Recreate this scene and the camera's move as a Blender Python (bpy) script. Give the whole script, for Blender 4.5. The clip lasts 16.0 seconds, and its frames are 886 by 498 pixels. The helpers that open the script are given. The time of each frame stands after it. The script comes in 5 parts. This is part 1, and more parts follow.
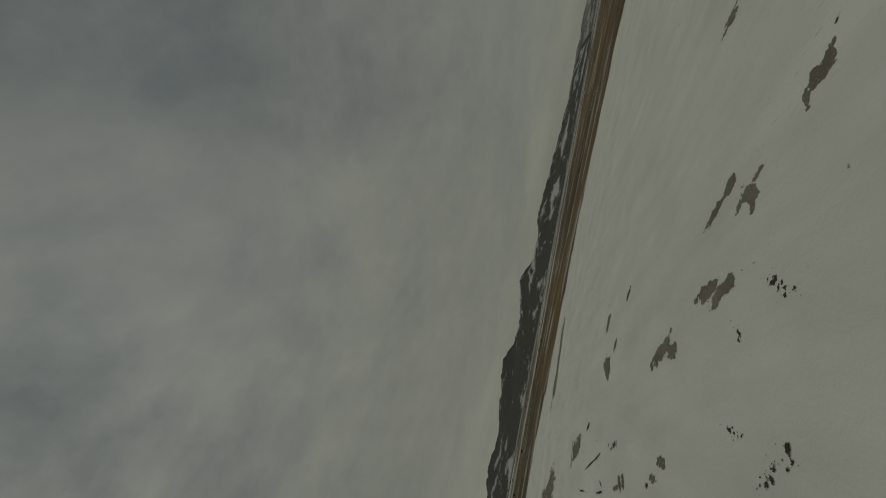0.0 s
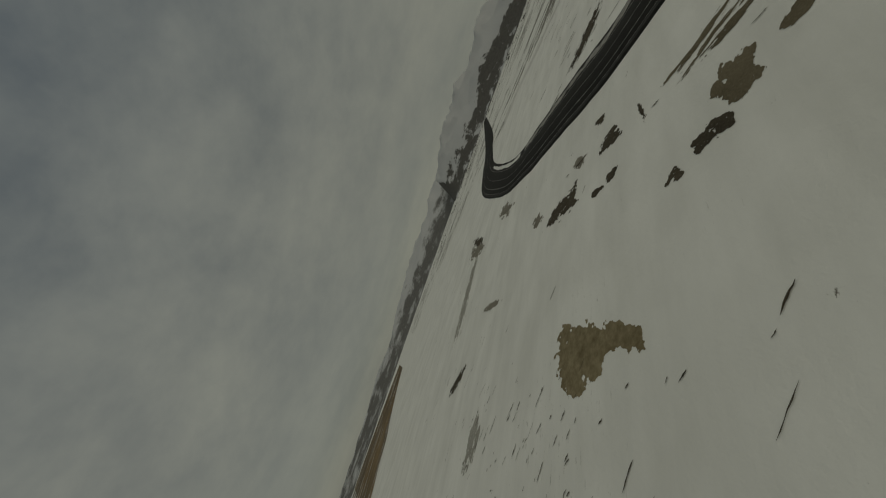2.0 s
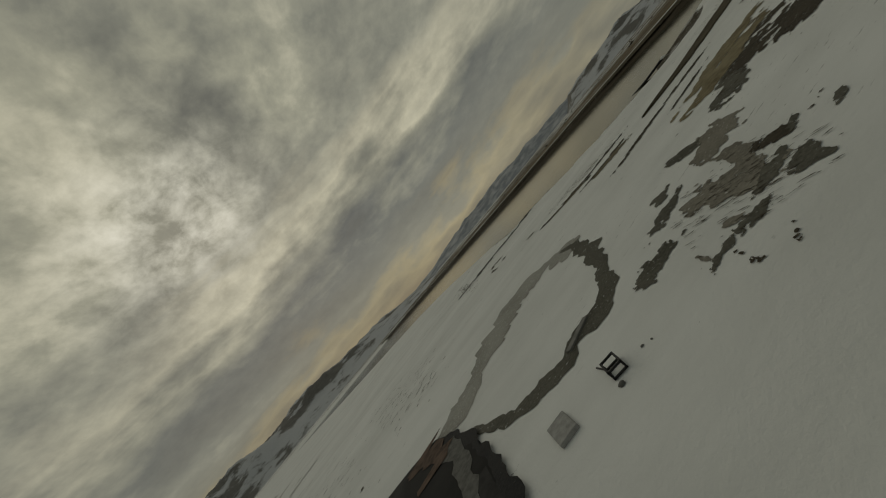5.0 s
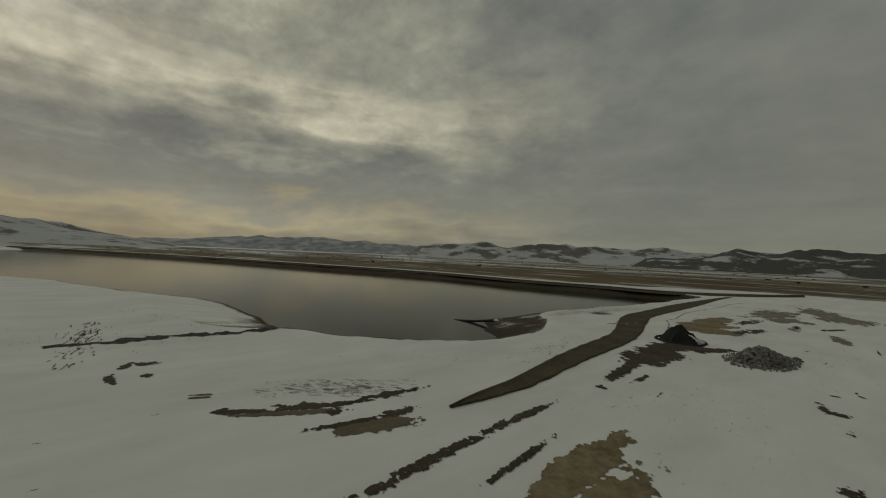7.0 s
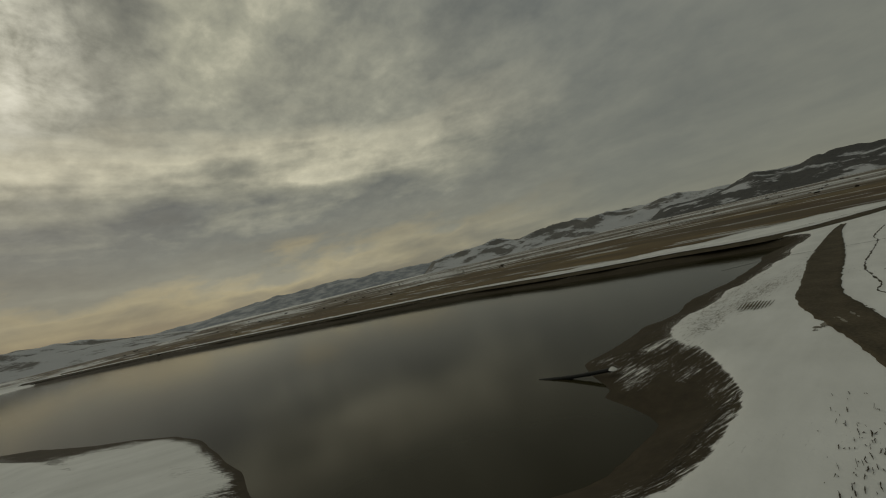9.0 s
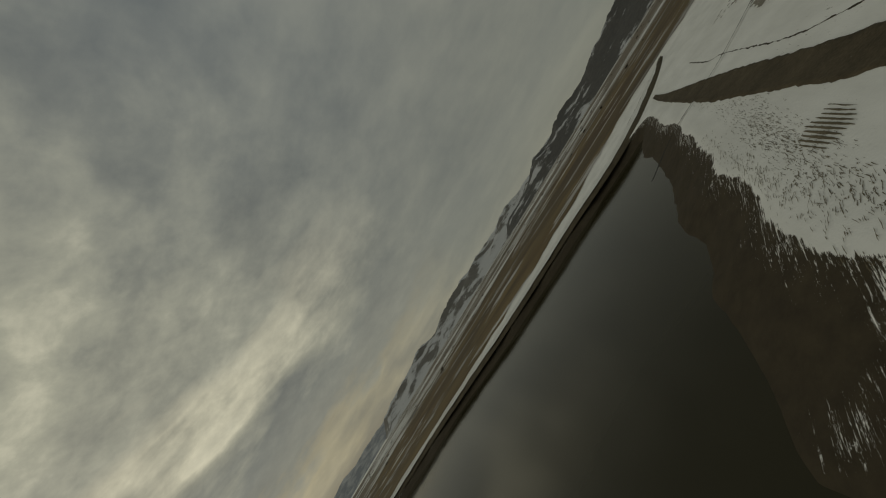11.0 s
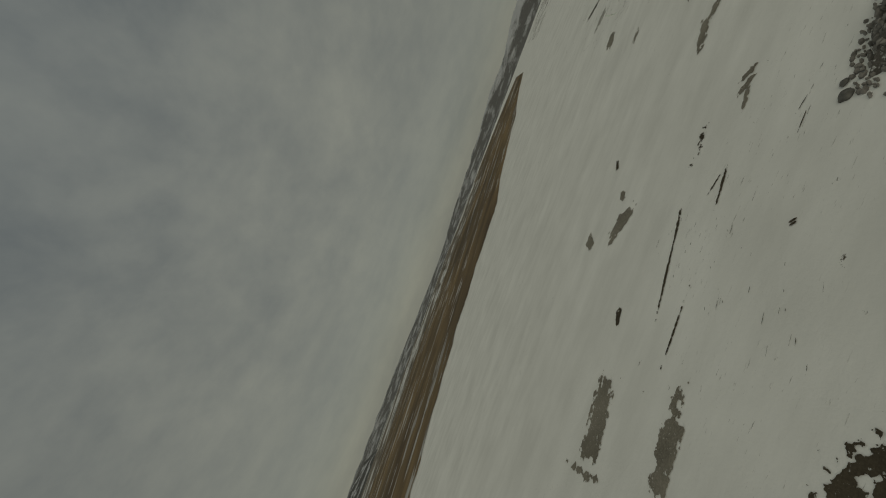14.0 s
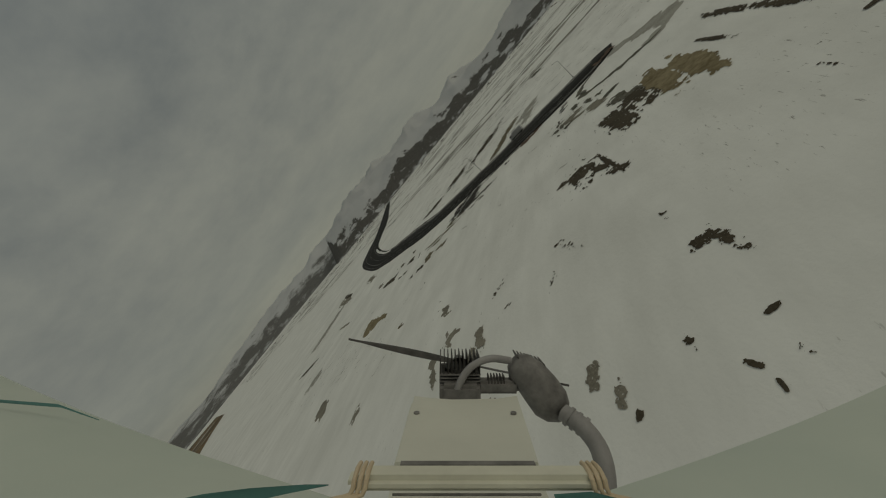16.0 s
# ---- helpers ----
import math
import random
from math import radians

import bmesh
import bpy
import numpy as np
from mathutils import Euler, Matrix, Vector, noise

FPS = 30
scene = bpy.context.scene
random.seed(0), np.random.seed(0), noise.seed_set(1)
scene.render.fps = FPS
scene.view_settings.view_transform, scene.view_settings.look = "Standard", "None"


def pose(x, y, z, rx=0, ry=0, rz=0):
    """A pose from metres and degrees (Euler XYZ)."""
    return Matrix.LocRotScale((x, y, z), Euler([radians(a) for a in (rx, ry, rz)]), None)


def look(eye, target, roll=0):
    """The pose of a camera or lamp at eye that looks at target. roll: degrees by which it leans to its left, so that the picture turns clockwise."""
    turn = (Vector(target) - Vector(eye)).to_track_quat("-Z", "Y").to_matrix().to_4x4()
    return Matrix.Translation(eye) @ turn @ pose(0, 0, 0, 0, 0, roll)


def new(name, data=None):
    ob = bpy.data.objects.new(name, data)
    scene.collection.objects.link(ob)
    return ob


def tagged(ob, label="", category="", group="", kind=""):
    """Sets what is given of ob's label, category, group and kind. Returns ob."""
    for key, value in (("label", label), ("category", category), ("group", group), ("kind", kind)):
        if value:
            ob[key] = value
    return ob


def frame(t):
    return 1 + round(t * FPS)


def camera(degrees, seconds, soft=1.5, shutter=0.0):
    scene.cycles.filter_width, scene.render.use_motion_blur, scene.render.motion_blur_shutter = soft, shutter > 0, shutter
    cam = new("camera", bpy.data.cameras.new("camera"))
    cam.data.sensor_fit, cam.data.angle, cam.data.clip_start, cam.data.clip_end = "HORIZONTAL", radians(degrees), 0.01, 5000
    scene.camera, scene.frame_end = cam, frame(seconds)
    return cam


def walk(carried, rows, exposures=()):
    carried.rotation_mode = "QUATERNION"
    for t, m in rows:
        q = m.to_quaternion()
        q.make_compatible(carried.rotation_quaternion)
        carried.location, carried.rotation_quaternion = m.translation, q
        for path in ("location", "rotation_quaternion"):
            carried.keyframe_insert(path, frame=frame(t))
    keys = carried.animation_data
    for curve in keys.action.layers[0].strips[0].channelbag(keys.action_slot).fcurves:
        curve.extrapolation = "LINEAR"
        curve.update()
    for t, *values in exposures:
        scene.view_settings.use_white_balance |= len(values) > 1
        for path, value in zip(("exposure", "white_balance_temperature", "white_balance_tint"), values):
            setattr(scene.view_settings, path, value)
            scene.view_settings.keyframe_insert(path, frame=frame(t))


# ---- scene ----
cam = camera(99.0, 16.0, soft=1.1)
PATH = [
    (0, (53.020, -14.197, 20.423), (51.859, -12.656, 20.949), -79.55),
    (0.5, (45.401, 1.536, 20.796), (44.934, 3.461, 21.069), -79.08),
    (1, (44.611, 16.168, 22.527), (45.044, 18.120, 22.586), -76.04),
    (1.5, (50.335, 28.956, 22.654), (51.622, 30.485, 22.585), -72.56),
    (2, (61.580, 39.051, 21.583), (63.450, 39.761, 21.539), -70.63),
    (2.5, (77.209, 43.304, 20.860), (79.189, 43.022, 20.818), -67.12),
    (3, (93.155, 39.465, 18.876), (94.828, 38.372, 18.786), -68.36),
    (3.5, (105.390, 28.619, 16.792), (106.449, 26.928, 16.657), -67.18),
    (4, (111.844, 13.789, 15.299), (112.039, 11.801, 15.195), -62.96),
    (4.5, (109.925, -3.590, 14.076), (109.364, -5.509, 14.022), -59.42),
    (5, (100.726, -19.194, 12.104), (99.459, -20.741, 12.150), -50.58),
    (5.2, (96.521, -22.138, 11.662), (95.149, -23.593, 11.711), -47.59),
    (5.6, (89.097, -26.593, 11.788), (87.574, -27.890, 11.816), -40.06),
    (6.1, (81.670, -29.307, 14.091), (79.965, -30.352, 14.077), -24.33),
    (6.6, (74.710, -30.884, 17.572), (72.875, -31.681, 17.571), -7.45),
    (7, (68.330, -32.792, 20.338), (66.446, -33.463, 20.368), 2.56),
    (7.3, (62.498, -35.333, 21.968), (60.607, -35.981, 22.005), 5.97),
    (7.5, (58.216, -37.466, 22.854), (56.329, -38.129, 22.886), 7.06),
    (8, (47.837, -43.012, 24.656), (45.952, -43.680, 24.688), 5.21),
    (8.2, (43.726, -45.524, 24.839), (41.843, -46.198, 24.882), 4.29),
    (8.6, (34.424, -50.955, 26.007), (32.549, -51.649, 26.068), -1.46),
    (9.1, (20.438, -58.081, 28.855), (18.576, -58.803, 28.952), -17.30),
    (9.6, (5.013, -64.178, 31.737), (3.147, -64.885, 31.882), -36.12),
    (10, (-7.517, -67.306, 32.981), (-9.404, -67.945, 33.152), -48.56),
    (10.3, (-16.599, -68.126, 32.752), (-18.515, -68.673, 32.926), -53.98),
    (10.5, (-22.493, -68.153, 32.176), (-24.437, -68.594, 32.344), -56.98),
    (11, (-39.281, -65.835, 29.755), (-41.266, -65.779, 29.993), -58.93),
    (11.5, (-54.205, -61.047, 29.621), (-56.079, -60.421, 29.929), -64.16),
    (12, (-65.428, -55.544, 29.055), (-67.066, -54.437, 29.355), -63.07),
    (12.5, (-75.800, -48.895, 30.100), (-76.908, -47.260, 30.419), -68.56),
    (13, (-84.917, -38.820, 32.508), (-85.313, -36.872, 32.724), -71.52),
    (13.5, (-89.316, -24.331, 35.087), (-89.103, -22.343, 35.152), -69.41),
    (14, (-86.198, -7.481, 35.178), (-85.294, -5.697, 35.181), -69.91),
    (14.5, (-76.608, 6.212, 33.340), (-75.168, 7.595, 33.227), -66.95),
    (15, (-63.204, 14.803, 29.677), (-61.430, 15.710, 29.498), -63.94),
    (15.5, (-46.970, 18.577, 26.686), (-45.038, 19.010, 26.406), -61.31),
    (16, (-34.709, 18.617, 25.860), (-32.750, 18.678, 25.461), -50.72),
]
walk(cam, [(t, look(eye, target, roll)) for t, eye, target, roll in PATH],
     [(0.0, -0.2), (1.0, -0.05), (2.0, -0.08), (3.0, -0.1), (4.0, -0.12), (4.5, -0.22), (5.0, -0.38), (7.5, -0.2), (8.0, -0.2), (10.5, -0.1), (11.0, -0.13), (12.0, 0.06), (13.0, 0.08), (14.0, 0.06), (14.5, 0.0), (16.0, 0.04)])

# ---- world, sun ----
SUN_AZ, SUN_EL = 197.0, 28.0      # compass bearing (from +y towards +x) and height, degrees
sun_dir = Vector((math.sin(radians(SUN_AZ)) * math.cos(radians(SUN_EL)), math.cos(radians(SUN_AZ)) * math.cos(radians(SUN_EL)), math.sin(radians(SUN_EL))))


class Nodes:
    """Short hand for building node trees."""

    def __init__(self, tree):
        self.tree = tree

    def add(self, kind, **props):
        n = self.tree.nodes.new(kind)
        for key, value in props.items():
            setattr(n, key, value)
        return n

    def link(self, a, b):
        self.tree.links.new(a, b)

    def put(self, value, socket):
        if isinstance(value, bpy.types.NodeSocket):
            self.link(value, socket)
        else:
            socket.default_value = value

    def math(self, op, a, b=0.0, c=0.0, clamp=False):
        n = self.add("ShaderNodeMath", operation=op, use_clamp=clamp)
        for value, socket in zip((a, b, c), n.inputs):
            self.put(value, socket)
        return n.outputs[0]

    def vec(self, op, a, b=(0, 0, 0)):
        n = self.add("ShaderNodeVectorMath", operation=op)
        self.put(a, n.inputs[0])
        self.put(b, n.inputs[1])
        return n.outputs["Value"] if op == "DOT_PRODUCT" else n.outputs[0]

    def noise(self, vector, scale, detail=4.0, rough=0.55, distort=0.0):
        n = self.add("ShaderNodeTexNoise")
        self.put(vector, n.inputs["Vector"])
        n.inputs["Scale"].default_value, n.inputs["Detail"].default_value = scale, detail
        n.inputs["Roughness"].default_value, n.inputs["Distortion"].default_value = rough, distort
        return n.outputs[0]

    def ramp(self, value, stops):
        n = self.add("ShaderNodeValToRGB")
        e = n.color_ramp.elements
        while len(e) < len(stops):
            e.new(0.5)
        for item, (at, c) in zip(e, stops):
            item.position, item.color = at, ((c, c, c, 1) if isinstance(c, (int, float)) else (*c, 1))
        self.put(value, n.inputs[0])
        return n.outputs[0]

    def mix(self, fac, a, b, blend="MIX"):
        n = self.add("ShaderNodeMix", data_type="RGBA", blend_type=blend)
        for value, socket in ((fac, n.inputs[0]), (a, n.inputs[6]), (b, n.inputs[7])):
            self.put((*value, 1) if isinstance(value, tuple) and len(value) == 3 else value, socket)
        return n.outputs[2]

    def scaled(self, vector, scale, turn=0.0):
        """Turned by so many degrees, then scaled: scale x small and turn -a draws streaks along the angle a."""
        if turn:
            r = self.add("ShaderNodeMapping")
            self.put(vector, r.inputs["Vector"])
            r.inputs["Rotation"].default_value = (0, 0, radians(turn))
            vector = r.outputs[0]
        n = self.add("ShaderNodeMapping")
        self.put(vector, n.inputs["Vector"])
        n.inputs["Scale"].default_value = scale
        return n.outputs[0]


def build_world():
    w = bpy.data.worlds.new("overcast_sky")
    scene.world = w
    w.use_nodes = True
    w.node_tree.nodes.clear()
    k = Nodes(w.node_tree)
    d = k.add("ShaderNodeTexCoord").outputs["Generated"]
    sep = k.add("ShaderNodeSeparateXYZ")
    k.link(d, sep.inputs[0])
    z = sep.outputs[2]
    # cloud layer: the direction carried out to a flat sheet overhead
    h = k.math("ADD", k.math("MAXIMUM", z, 0.0), 0.34)
    flat = k.add("ShaderNodeCombineXYZ")
    k.link(k.math("DIVIDE", sep.outputs[0], h), flat.inputs[0])
    k.link(k.math("DIVIDE", sep.outputs[1], h), flat.inputs[1])
    sheet = k.scaled(flat.outputs[0], (1.0, 0.85, 1.0), 20)
    big = k.noise(sheet, 0.9, 4, 0.5, 0.15)
    mid = k.noise(sheet, 3.0, 5, 0.55, 0.2)
    fine = k.noise(sheet, 11.0, 6, 0.6, 0.15)
    body = k.math("ADD", k.math("MULTIPLY", big, 0.38), k.math("ADD", k.math("MULTIPLY", mid, 0.38), k.math("MULTIPLY", fine, 0.24)))
    veil = k.math("ADD", k.math("MULTIPLY", big, 0.52), k.math("ADD", k.math("MULTIPLY", mid, 0.38), k.math("MULTIPLY", fine, 0.10)))
    # long stratus bands low in the sky
    bands = k.noise(k.scaled(d, (1.3, 1.3, 9.0)), 1.5, 4, 0.5, 0.35)
    lowness = k.ramp(z, [(0.02, 0.7), (0.2, 0.35), (0.38, 0.0)])
    body = k.math("ADD", k.math("MULTIPLY", body, k.math("SUBTRACT", 1.0, lowness)), k.math("MULTIPLY", k.math("ADD", k.math("MULTIPLY", bands, 0.8), k.math("MULTIPLY", body, 0.2)), lowness))
    near = k.math("MAXIMUM", k.vec("DOT_PRODUCT", k.vec("NORMALIZE", d), tuple(sun_dir)), 0.0)
    glow = k.math("POWER", near, 2.6)
    core = k.math("POWER", near, 70.0)
    # broken cloud towards the sun, a plainer veil away from it
    high = k.ramp(veil, [(0.38, (0.090, 0.104, 0.108)), (0.5, (0.156, 0.168, 0.156)), (0.62, (0.215, 0.224, 0.195))])
    level = k.ramp(body, [(0.36, (0.145, 0.150, 0.126)), (0.64, (0.205, 0.206, 0.163))])
    calm = k.mix(k.ramp(z, [(0.2, 0.0), (0.8, 1.0)]), level, high)
    torn = k.ramp(body, [(0.39, (0.140, 0.140, 0.112)), (0.46, (0.228, 0.225, 0.172)), (0.53, (0.36, 0.35, 0.255)), (0.61, (0.62, 0.585, 0.425))])
    cloud = k.mix(k.math("MULTIPLY", glow, 1.15, clamp=True), calm, torn)
    lit = k.ramp(k.math("ADD", fine, k.math("MULTIPLY", mid, 0.5)), [(0.62, 0.0), (0.95, 1.0)])
    cloud = k.mix(k.math("MULTIPLY", core, lit, clamp=True), cloud, (0.95, 0.92, 0.78))
    # layers under the sun: a bright upper edge, a dark shelf below it, warm light over the horizon
    side = k.vec("DOT_PRODUCT", k.vec("NORMALIZE", k.vec("MULTIPLY", d, (1, 1, 0))), (-0.50, -0.866, 0.0))
    rise = k.math("ADD", z, k.math("MULTIPLY", k.math("ADD", sep.outputs[0], 0.5), 0.07))
    rise = k.math("ADD", rise, k.math("ADD", k.math("MULTIPLY", k.math("SUBTRACT", mid, 0.5), 0.24), k.math("MULTIPLY", k.math("SUBTRACT", bands, 0.5), 0.25)))
    layers = k.ramp(rise, [(0.0, (0.20, 0.175, 0.12)), (0.07, (0.30, 0.25, 0.145)), (0.12, (0.16, 0.153, 0.120)), (0.20, (0.115, 0.116, 0.100)), (0.27, (0.25, 0.24, 0.175)), (0.33, (0.50, 0.465, 0.33)), (0.42, (0.24, 0.235, 0.18)), (0.52, (0.30, 0.29, 0.215))])
    where = k.math("MULTIPLY", k.ramp(side, [(0.45, 0.0), (0.97, 0.78)]), k.ramp(rise, [(0.38, 1.0), (0.56, 0.0)]))
    uneven = k.ramp(k.math("ADD", k.math("MULTIPLY", mid, 0.5), k.math("MULTIPLY", fine, 0.5)), [(0.36, 0.8), (0.64, 1.25)])
    uneven = k.mix(k.ramp(z, [(0.12, 0.0), (0.3, 1.0)]), k.ramp(bands, [(0.35, 0.86), (0.65, 1.18)]), uneven)
    cloud = k.mix(where, cloud, k.mix(1.0, layers, uneven, "MULTIPLY"))
    # the western half, nearer the sun, is lighter
    west = k.vec("DOT_PRODUCT", k.vec("NORMALIZE", k.vec("MULTIPLY", d, (1, 1, 0))), (-0.966, -0.259, 0.0))
    cloud = k.mix(1.0, cloud, k.ramp(west, [(0.2, 0.9), (0.9, 1.0)]), "MULTIPLY")
    sky = k.add("ShaderNodeTexSky", sky_type="NISHITA", sun_disc=False, sun_elevation=radians(SUN_EL), sun_rotation=radians(SUN_AZ))
    clear = k.mix(1.0, sky.outputs[0], (0.06, 0.06, 0.06), "MULTIPLY")
    cloud = k.mix(0.94, clear, cloud)
    bg = k.add("ShaderNodeBackground")
    k.link(cloud, bg.inputs[0])
    bg.inputs[1].default_value = 1.18
    k.link(bg.outputs[0], k.add("ShaderNodeOutputWorld").inputs[0])


build_world()
sun = new("sun", bpy.data.lights.new("sun", "SUN"))
sun.data.energy, sun.data.angle, sun.data.color = 0.25, radians(25), (1.0, 0.94, 0.84)
sun.matrix_world = look(sun_dir * 100, (0, 0, 0))


# ---- materials ----
def material(name, build, rough=0.9):
    m = bpy.data.materials.new(name)
    m.use_nodes = True
    k = Nodes(m.node_tree)
    b = m.node_tree.nodes["Principled BSDF"]
    b.inputs["Roughness"].default_value = rough
    b.inputs["Specular IOR Level"].default_value = 0.25
    geo = k.add("ShaderNodeNewGeometry")
    build(k, b, geo.outputs["Position"], geo)
    return m


def bump(k, b, height, strength, distance):
    n = k.add("ShaderNodeBump")
    n.inputs["Strength"].default_value, n.inputs["Distance"].default_value = strength, distance
    k.put(height, n.inputs["Height"])
    k.link(n.outputs[0], b.inputs["Normal"])


def ground_look(k, b, p, geo):
    """Thin snow with stubble pricking through; bare earth where the bank is too steep to hold it."""
    soft, grain = k.noise(p, 0.045, 4), k.noise(p, 1.6, 5, 0.65)
    drift = k.noise(k.scaled(p, (0.25, 1.0, 1.0), -150), 0.16, 6, 0.6)
    snow = k.mix(k.ramp(k.math("ADD", k.math("MULTIPLY", soft, 0.5), k.math("MULTIPLY", drift, 0.5)), [(0.38, 0.0), (0.62, 1.0)]), (0.74, 0.74, 0.705), (0.87, 0.87, 0.835))
    # rows of stubble
    rows = k.noise(k.scaled(p, (0.7, 4.0, 1.0), -150), 0.55, 5, 0.7)
    where = k.noise(p, 0.022, 3)
    prick = k.math("MULTIPLY", k.ramp(where, [(0.52, 0.0), (0.64, 1.0)]), k.ramp(rows, [(0.62, 0.0), (0.68, 1.0)]))
    speck = k.math("MULTIPLY", k.ramp(k.noise(k.scaled(p, (0.6, 1.0, 1.0), -150), 0.45, 7, 0.72), [(0.665, 0.0), (0.69, 1.0)]), k.ramp(k.noise(p, 0.03, 3), [(0.5, 0.0), (0.56, 1.0)]))
    prick = k.math("MAXIMUM", k.math("MULTIPLY", prick, 0.75), speck)
    col = k.mix(prick, snow, (0.10, 0.085, 0.06))
    # steep bank
    sep = k.add("ShaderNodeSeparateXYZ")
    k.link(geo.outputs["Normal"], sep.inputs[0])
    steep = k.math("SUBTRACT", 1.0, sep.outputs[2])
    streak = k.math("ADD", k.math("MULTIPLY", k.noise(k.scaled(p, (0.05, 1.0, 0.3), 53), 2.4, 7, 0.8), 0.6), k.math("MULTIPLY", k.noise(k.scaled(p, (0.22, 1.0, 0.6), 53), 3.6, 7, 0.82), 0.4))
    posz = k.add("ShaderNodeSeparateXYZ")
    k.link(p, posz.inputs[0])
    bare = k.math("ADD", k.math("MINIMUM", k.math("MULTIPLY_ADD", steep, 72.0, -0.64), k.math("MULTIPLY_ADD", posz.outputs[2], -0.34, 0.7)), k.math("MULTIPLY", k.math("SUBTRACT", streak, 0.5), k.ramp(k.math("MULTIPLY", steep, 20.0), [(0.02, 1.2), (0.22, 1.5), (0.6, 6.8)])))
    bare = k.math("ADD", bare, k.math("MULTIPLY", posz.outputs[2], -0.05))
    bare = k.math("ADD", bare, k.ramp(k.math("ADD", k.math("MULTIPLY_ADD", posz.outputs[2], -1.0, -3.5), k.math("MULTIPLY", k.math("SUBTRACT", streak, 0.5), 1.5)), [(0.0, 0.0), (0.5, 0.6)]))
    earth = k.mix(k.noise(p, 0.35, 6, 0.65), (0.024, 0.019, 0.012), (0.085, 0.067, 0.040))
    col = k.mix(k.ramp(bare, [(0.54, 0.0), (0.60, 1.0)]), col, earth)
    k.link(col, b.inputs["Base Color"])
    bump(k, b, k.math("ADD", grain, k.math("MULTIPLY", soft, 4.0)), 0.35, 0.25)


def soil_look(dark, light, speckle, size=0.5):
    """Bare ground with remnants of snow lying in its hollows."""
    def build(k, b, p, geo):
        grain, broad = k.noise(p, 2.2 / size, 6, 0.65), k.noise(p, 0.16, 4)
        col = k.mix(k.ramp(k.math("ADD", k.math("MULTIPLY", grain, 0.55), k.math("MULTIPLY", broad, 0.45)), [(0.34, 0.0), (0.66, 1.0)]), dark, light)
        left = k.ramp(k.noise(p, 1.1 / size, 7, 0.72), [(0.62 - speckle, 0.0), (0.68 - speckle, 1.0)])
        k.link(k.mix(k.math("MULTIPLY", left, 0.9), col, (0.66, 0.66, 0.63)), b.inputs["Base Color"])
        bump(k, b, grain, 0.6, 0.12)
    return build


def plain_look(color, color2, scale, rough_bump=0.3, distance=0.01):
    def build(k, b, p, geo):
        n = k.noise(p, scale, 5, 0.6)
        k.link(k.mix(k.ramp(n, [(0.3, 0.0), (0.7, 1.0)]), color, color2), b.inputs["Base Color"])
        bump(k, b, n, rough_bump, distance)
    return build


def field_look(along, lush):
    """Wet winter grassland in long strips, thin snow between them."""
    def build(k, b, p, geo):
        lane = k.scaled(p, (0.3, 1.0, 1.0), -along)
        strips = k.noise(lane, 0.011, 6, 0.65, 0.4)
        fine = k.noise(k.scaled(p, (0.3, 1.0, 1.0), -along), 0.05, 6, 0.65)
        col = k.mix(k.ramp(strips, [(0.38, 0.0), (0.5, 0.6), (0.6, 1.0)]), (0.105, 0.07, 0.036), lush)
        col = k.mix(k.ramp(fine, [(0.45, 0.0), (0.75, 0.7)]), col, (0.07, 0.055, 0.036))
        snow = k.math("ADD", k.math("MULTIPLY", k.noise(lane, 0.021, 5, 0.65), 0.75), k.math("MULTIPLY", fine, 0.25))
        col = k.mix(k.ramp(snow, [(0.545, 0.0), (0.58, 0.85)]), col, (0.62, 0.62, 0.6))
        col = k.mix(k.ramp(k.noise(p, 0.0045, 5, 0.6), [(0.42, 0.0), (0.6, 0.65)]), col, (0.085, 0.066, 0.042))
        k.link(col, b.inputs["Base Color"])
    return build


def scrubland_look(k, b, p, geo):
    """Far land under thin snow: brown strips and dark hedges of scrub."""
    lane = k.scaled(p, (0.25, 1.0, 1.0), -66)
    strip, hedge, broad = k.noise(lane, 0.006, 5, 0.65), k.noise(lane, 0.022, 6, 0.7), k.noise(p, 0.002, 4, 0.6)
    land = k.math("ADD", k.math("MULTIPLY", strip, 0.6), k.math("MULTIPLY", broad, 0.4))
    col = k.mix(k.ramp(land, [(0.47, 0.0), (0.51, 0.9)]), (0.66, 0.66, 0.64), (0.15, 0.115, 0.07))
    col = k.mix(k.ramp(hedge, [(0.54, 0.0), (0.60, 0.9)]), col, (0.05, 0.045, 0.036))
    k.link(col, b.inputs["Base Color"])


def thin_snow_look(k, b, p, geo):
    """Ploughed land under thin snow: dark clods and furrows break through."""
    lane = k.scaled(p, (0.12, 1.0, 1.0), -52)
    broad, furrow, clod = k.noise(p, 0.008, 4, 0.6), k.noise(lane, 0.05, 6, 0.7), k.noise(p, 0.06, 7, 0.72)
    bare = k.math("ADD", k.math("MULTIPLY", broad, 0.3), k.math("ADD", k.math("MULTIPLY", furrow, 0.45), k.math("MULTIPLY", clod, 0.25)))
    col = k.mix(k.ramp(bare, [(0.515, 0.0), (0.55, 0.85)]), (0.80, 0.80, 0.765), (0.09, 0.075, 0.055))
    k.link(col, b.inputs["Base Color"])


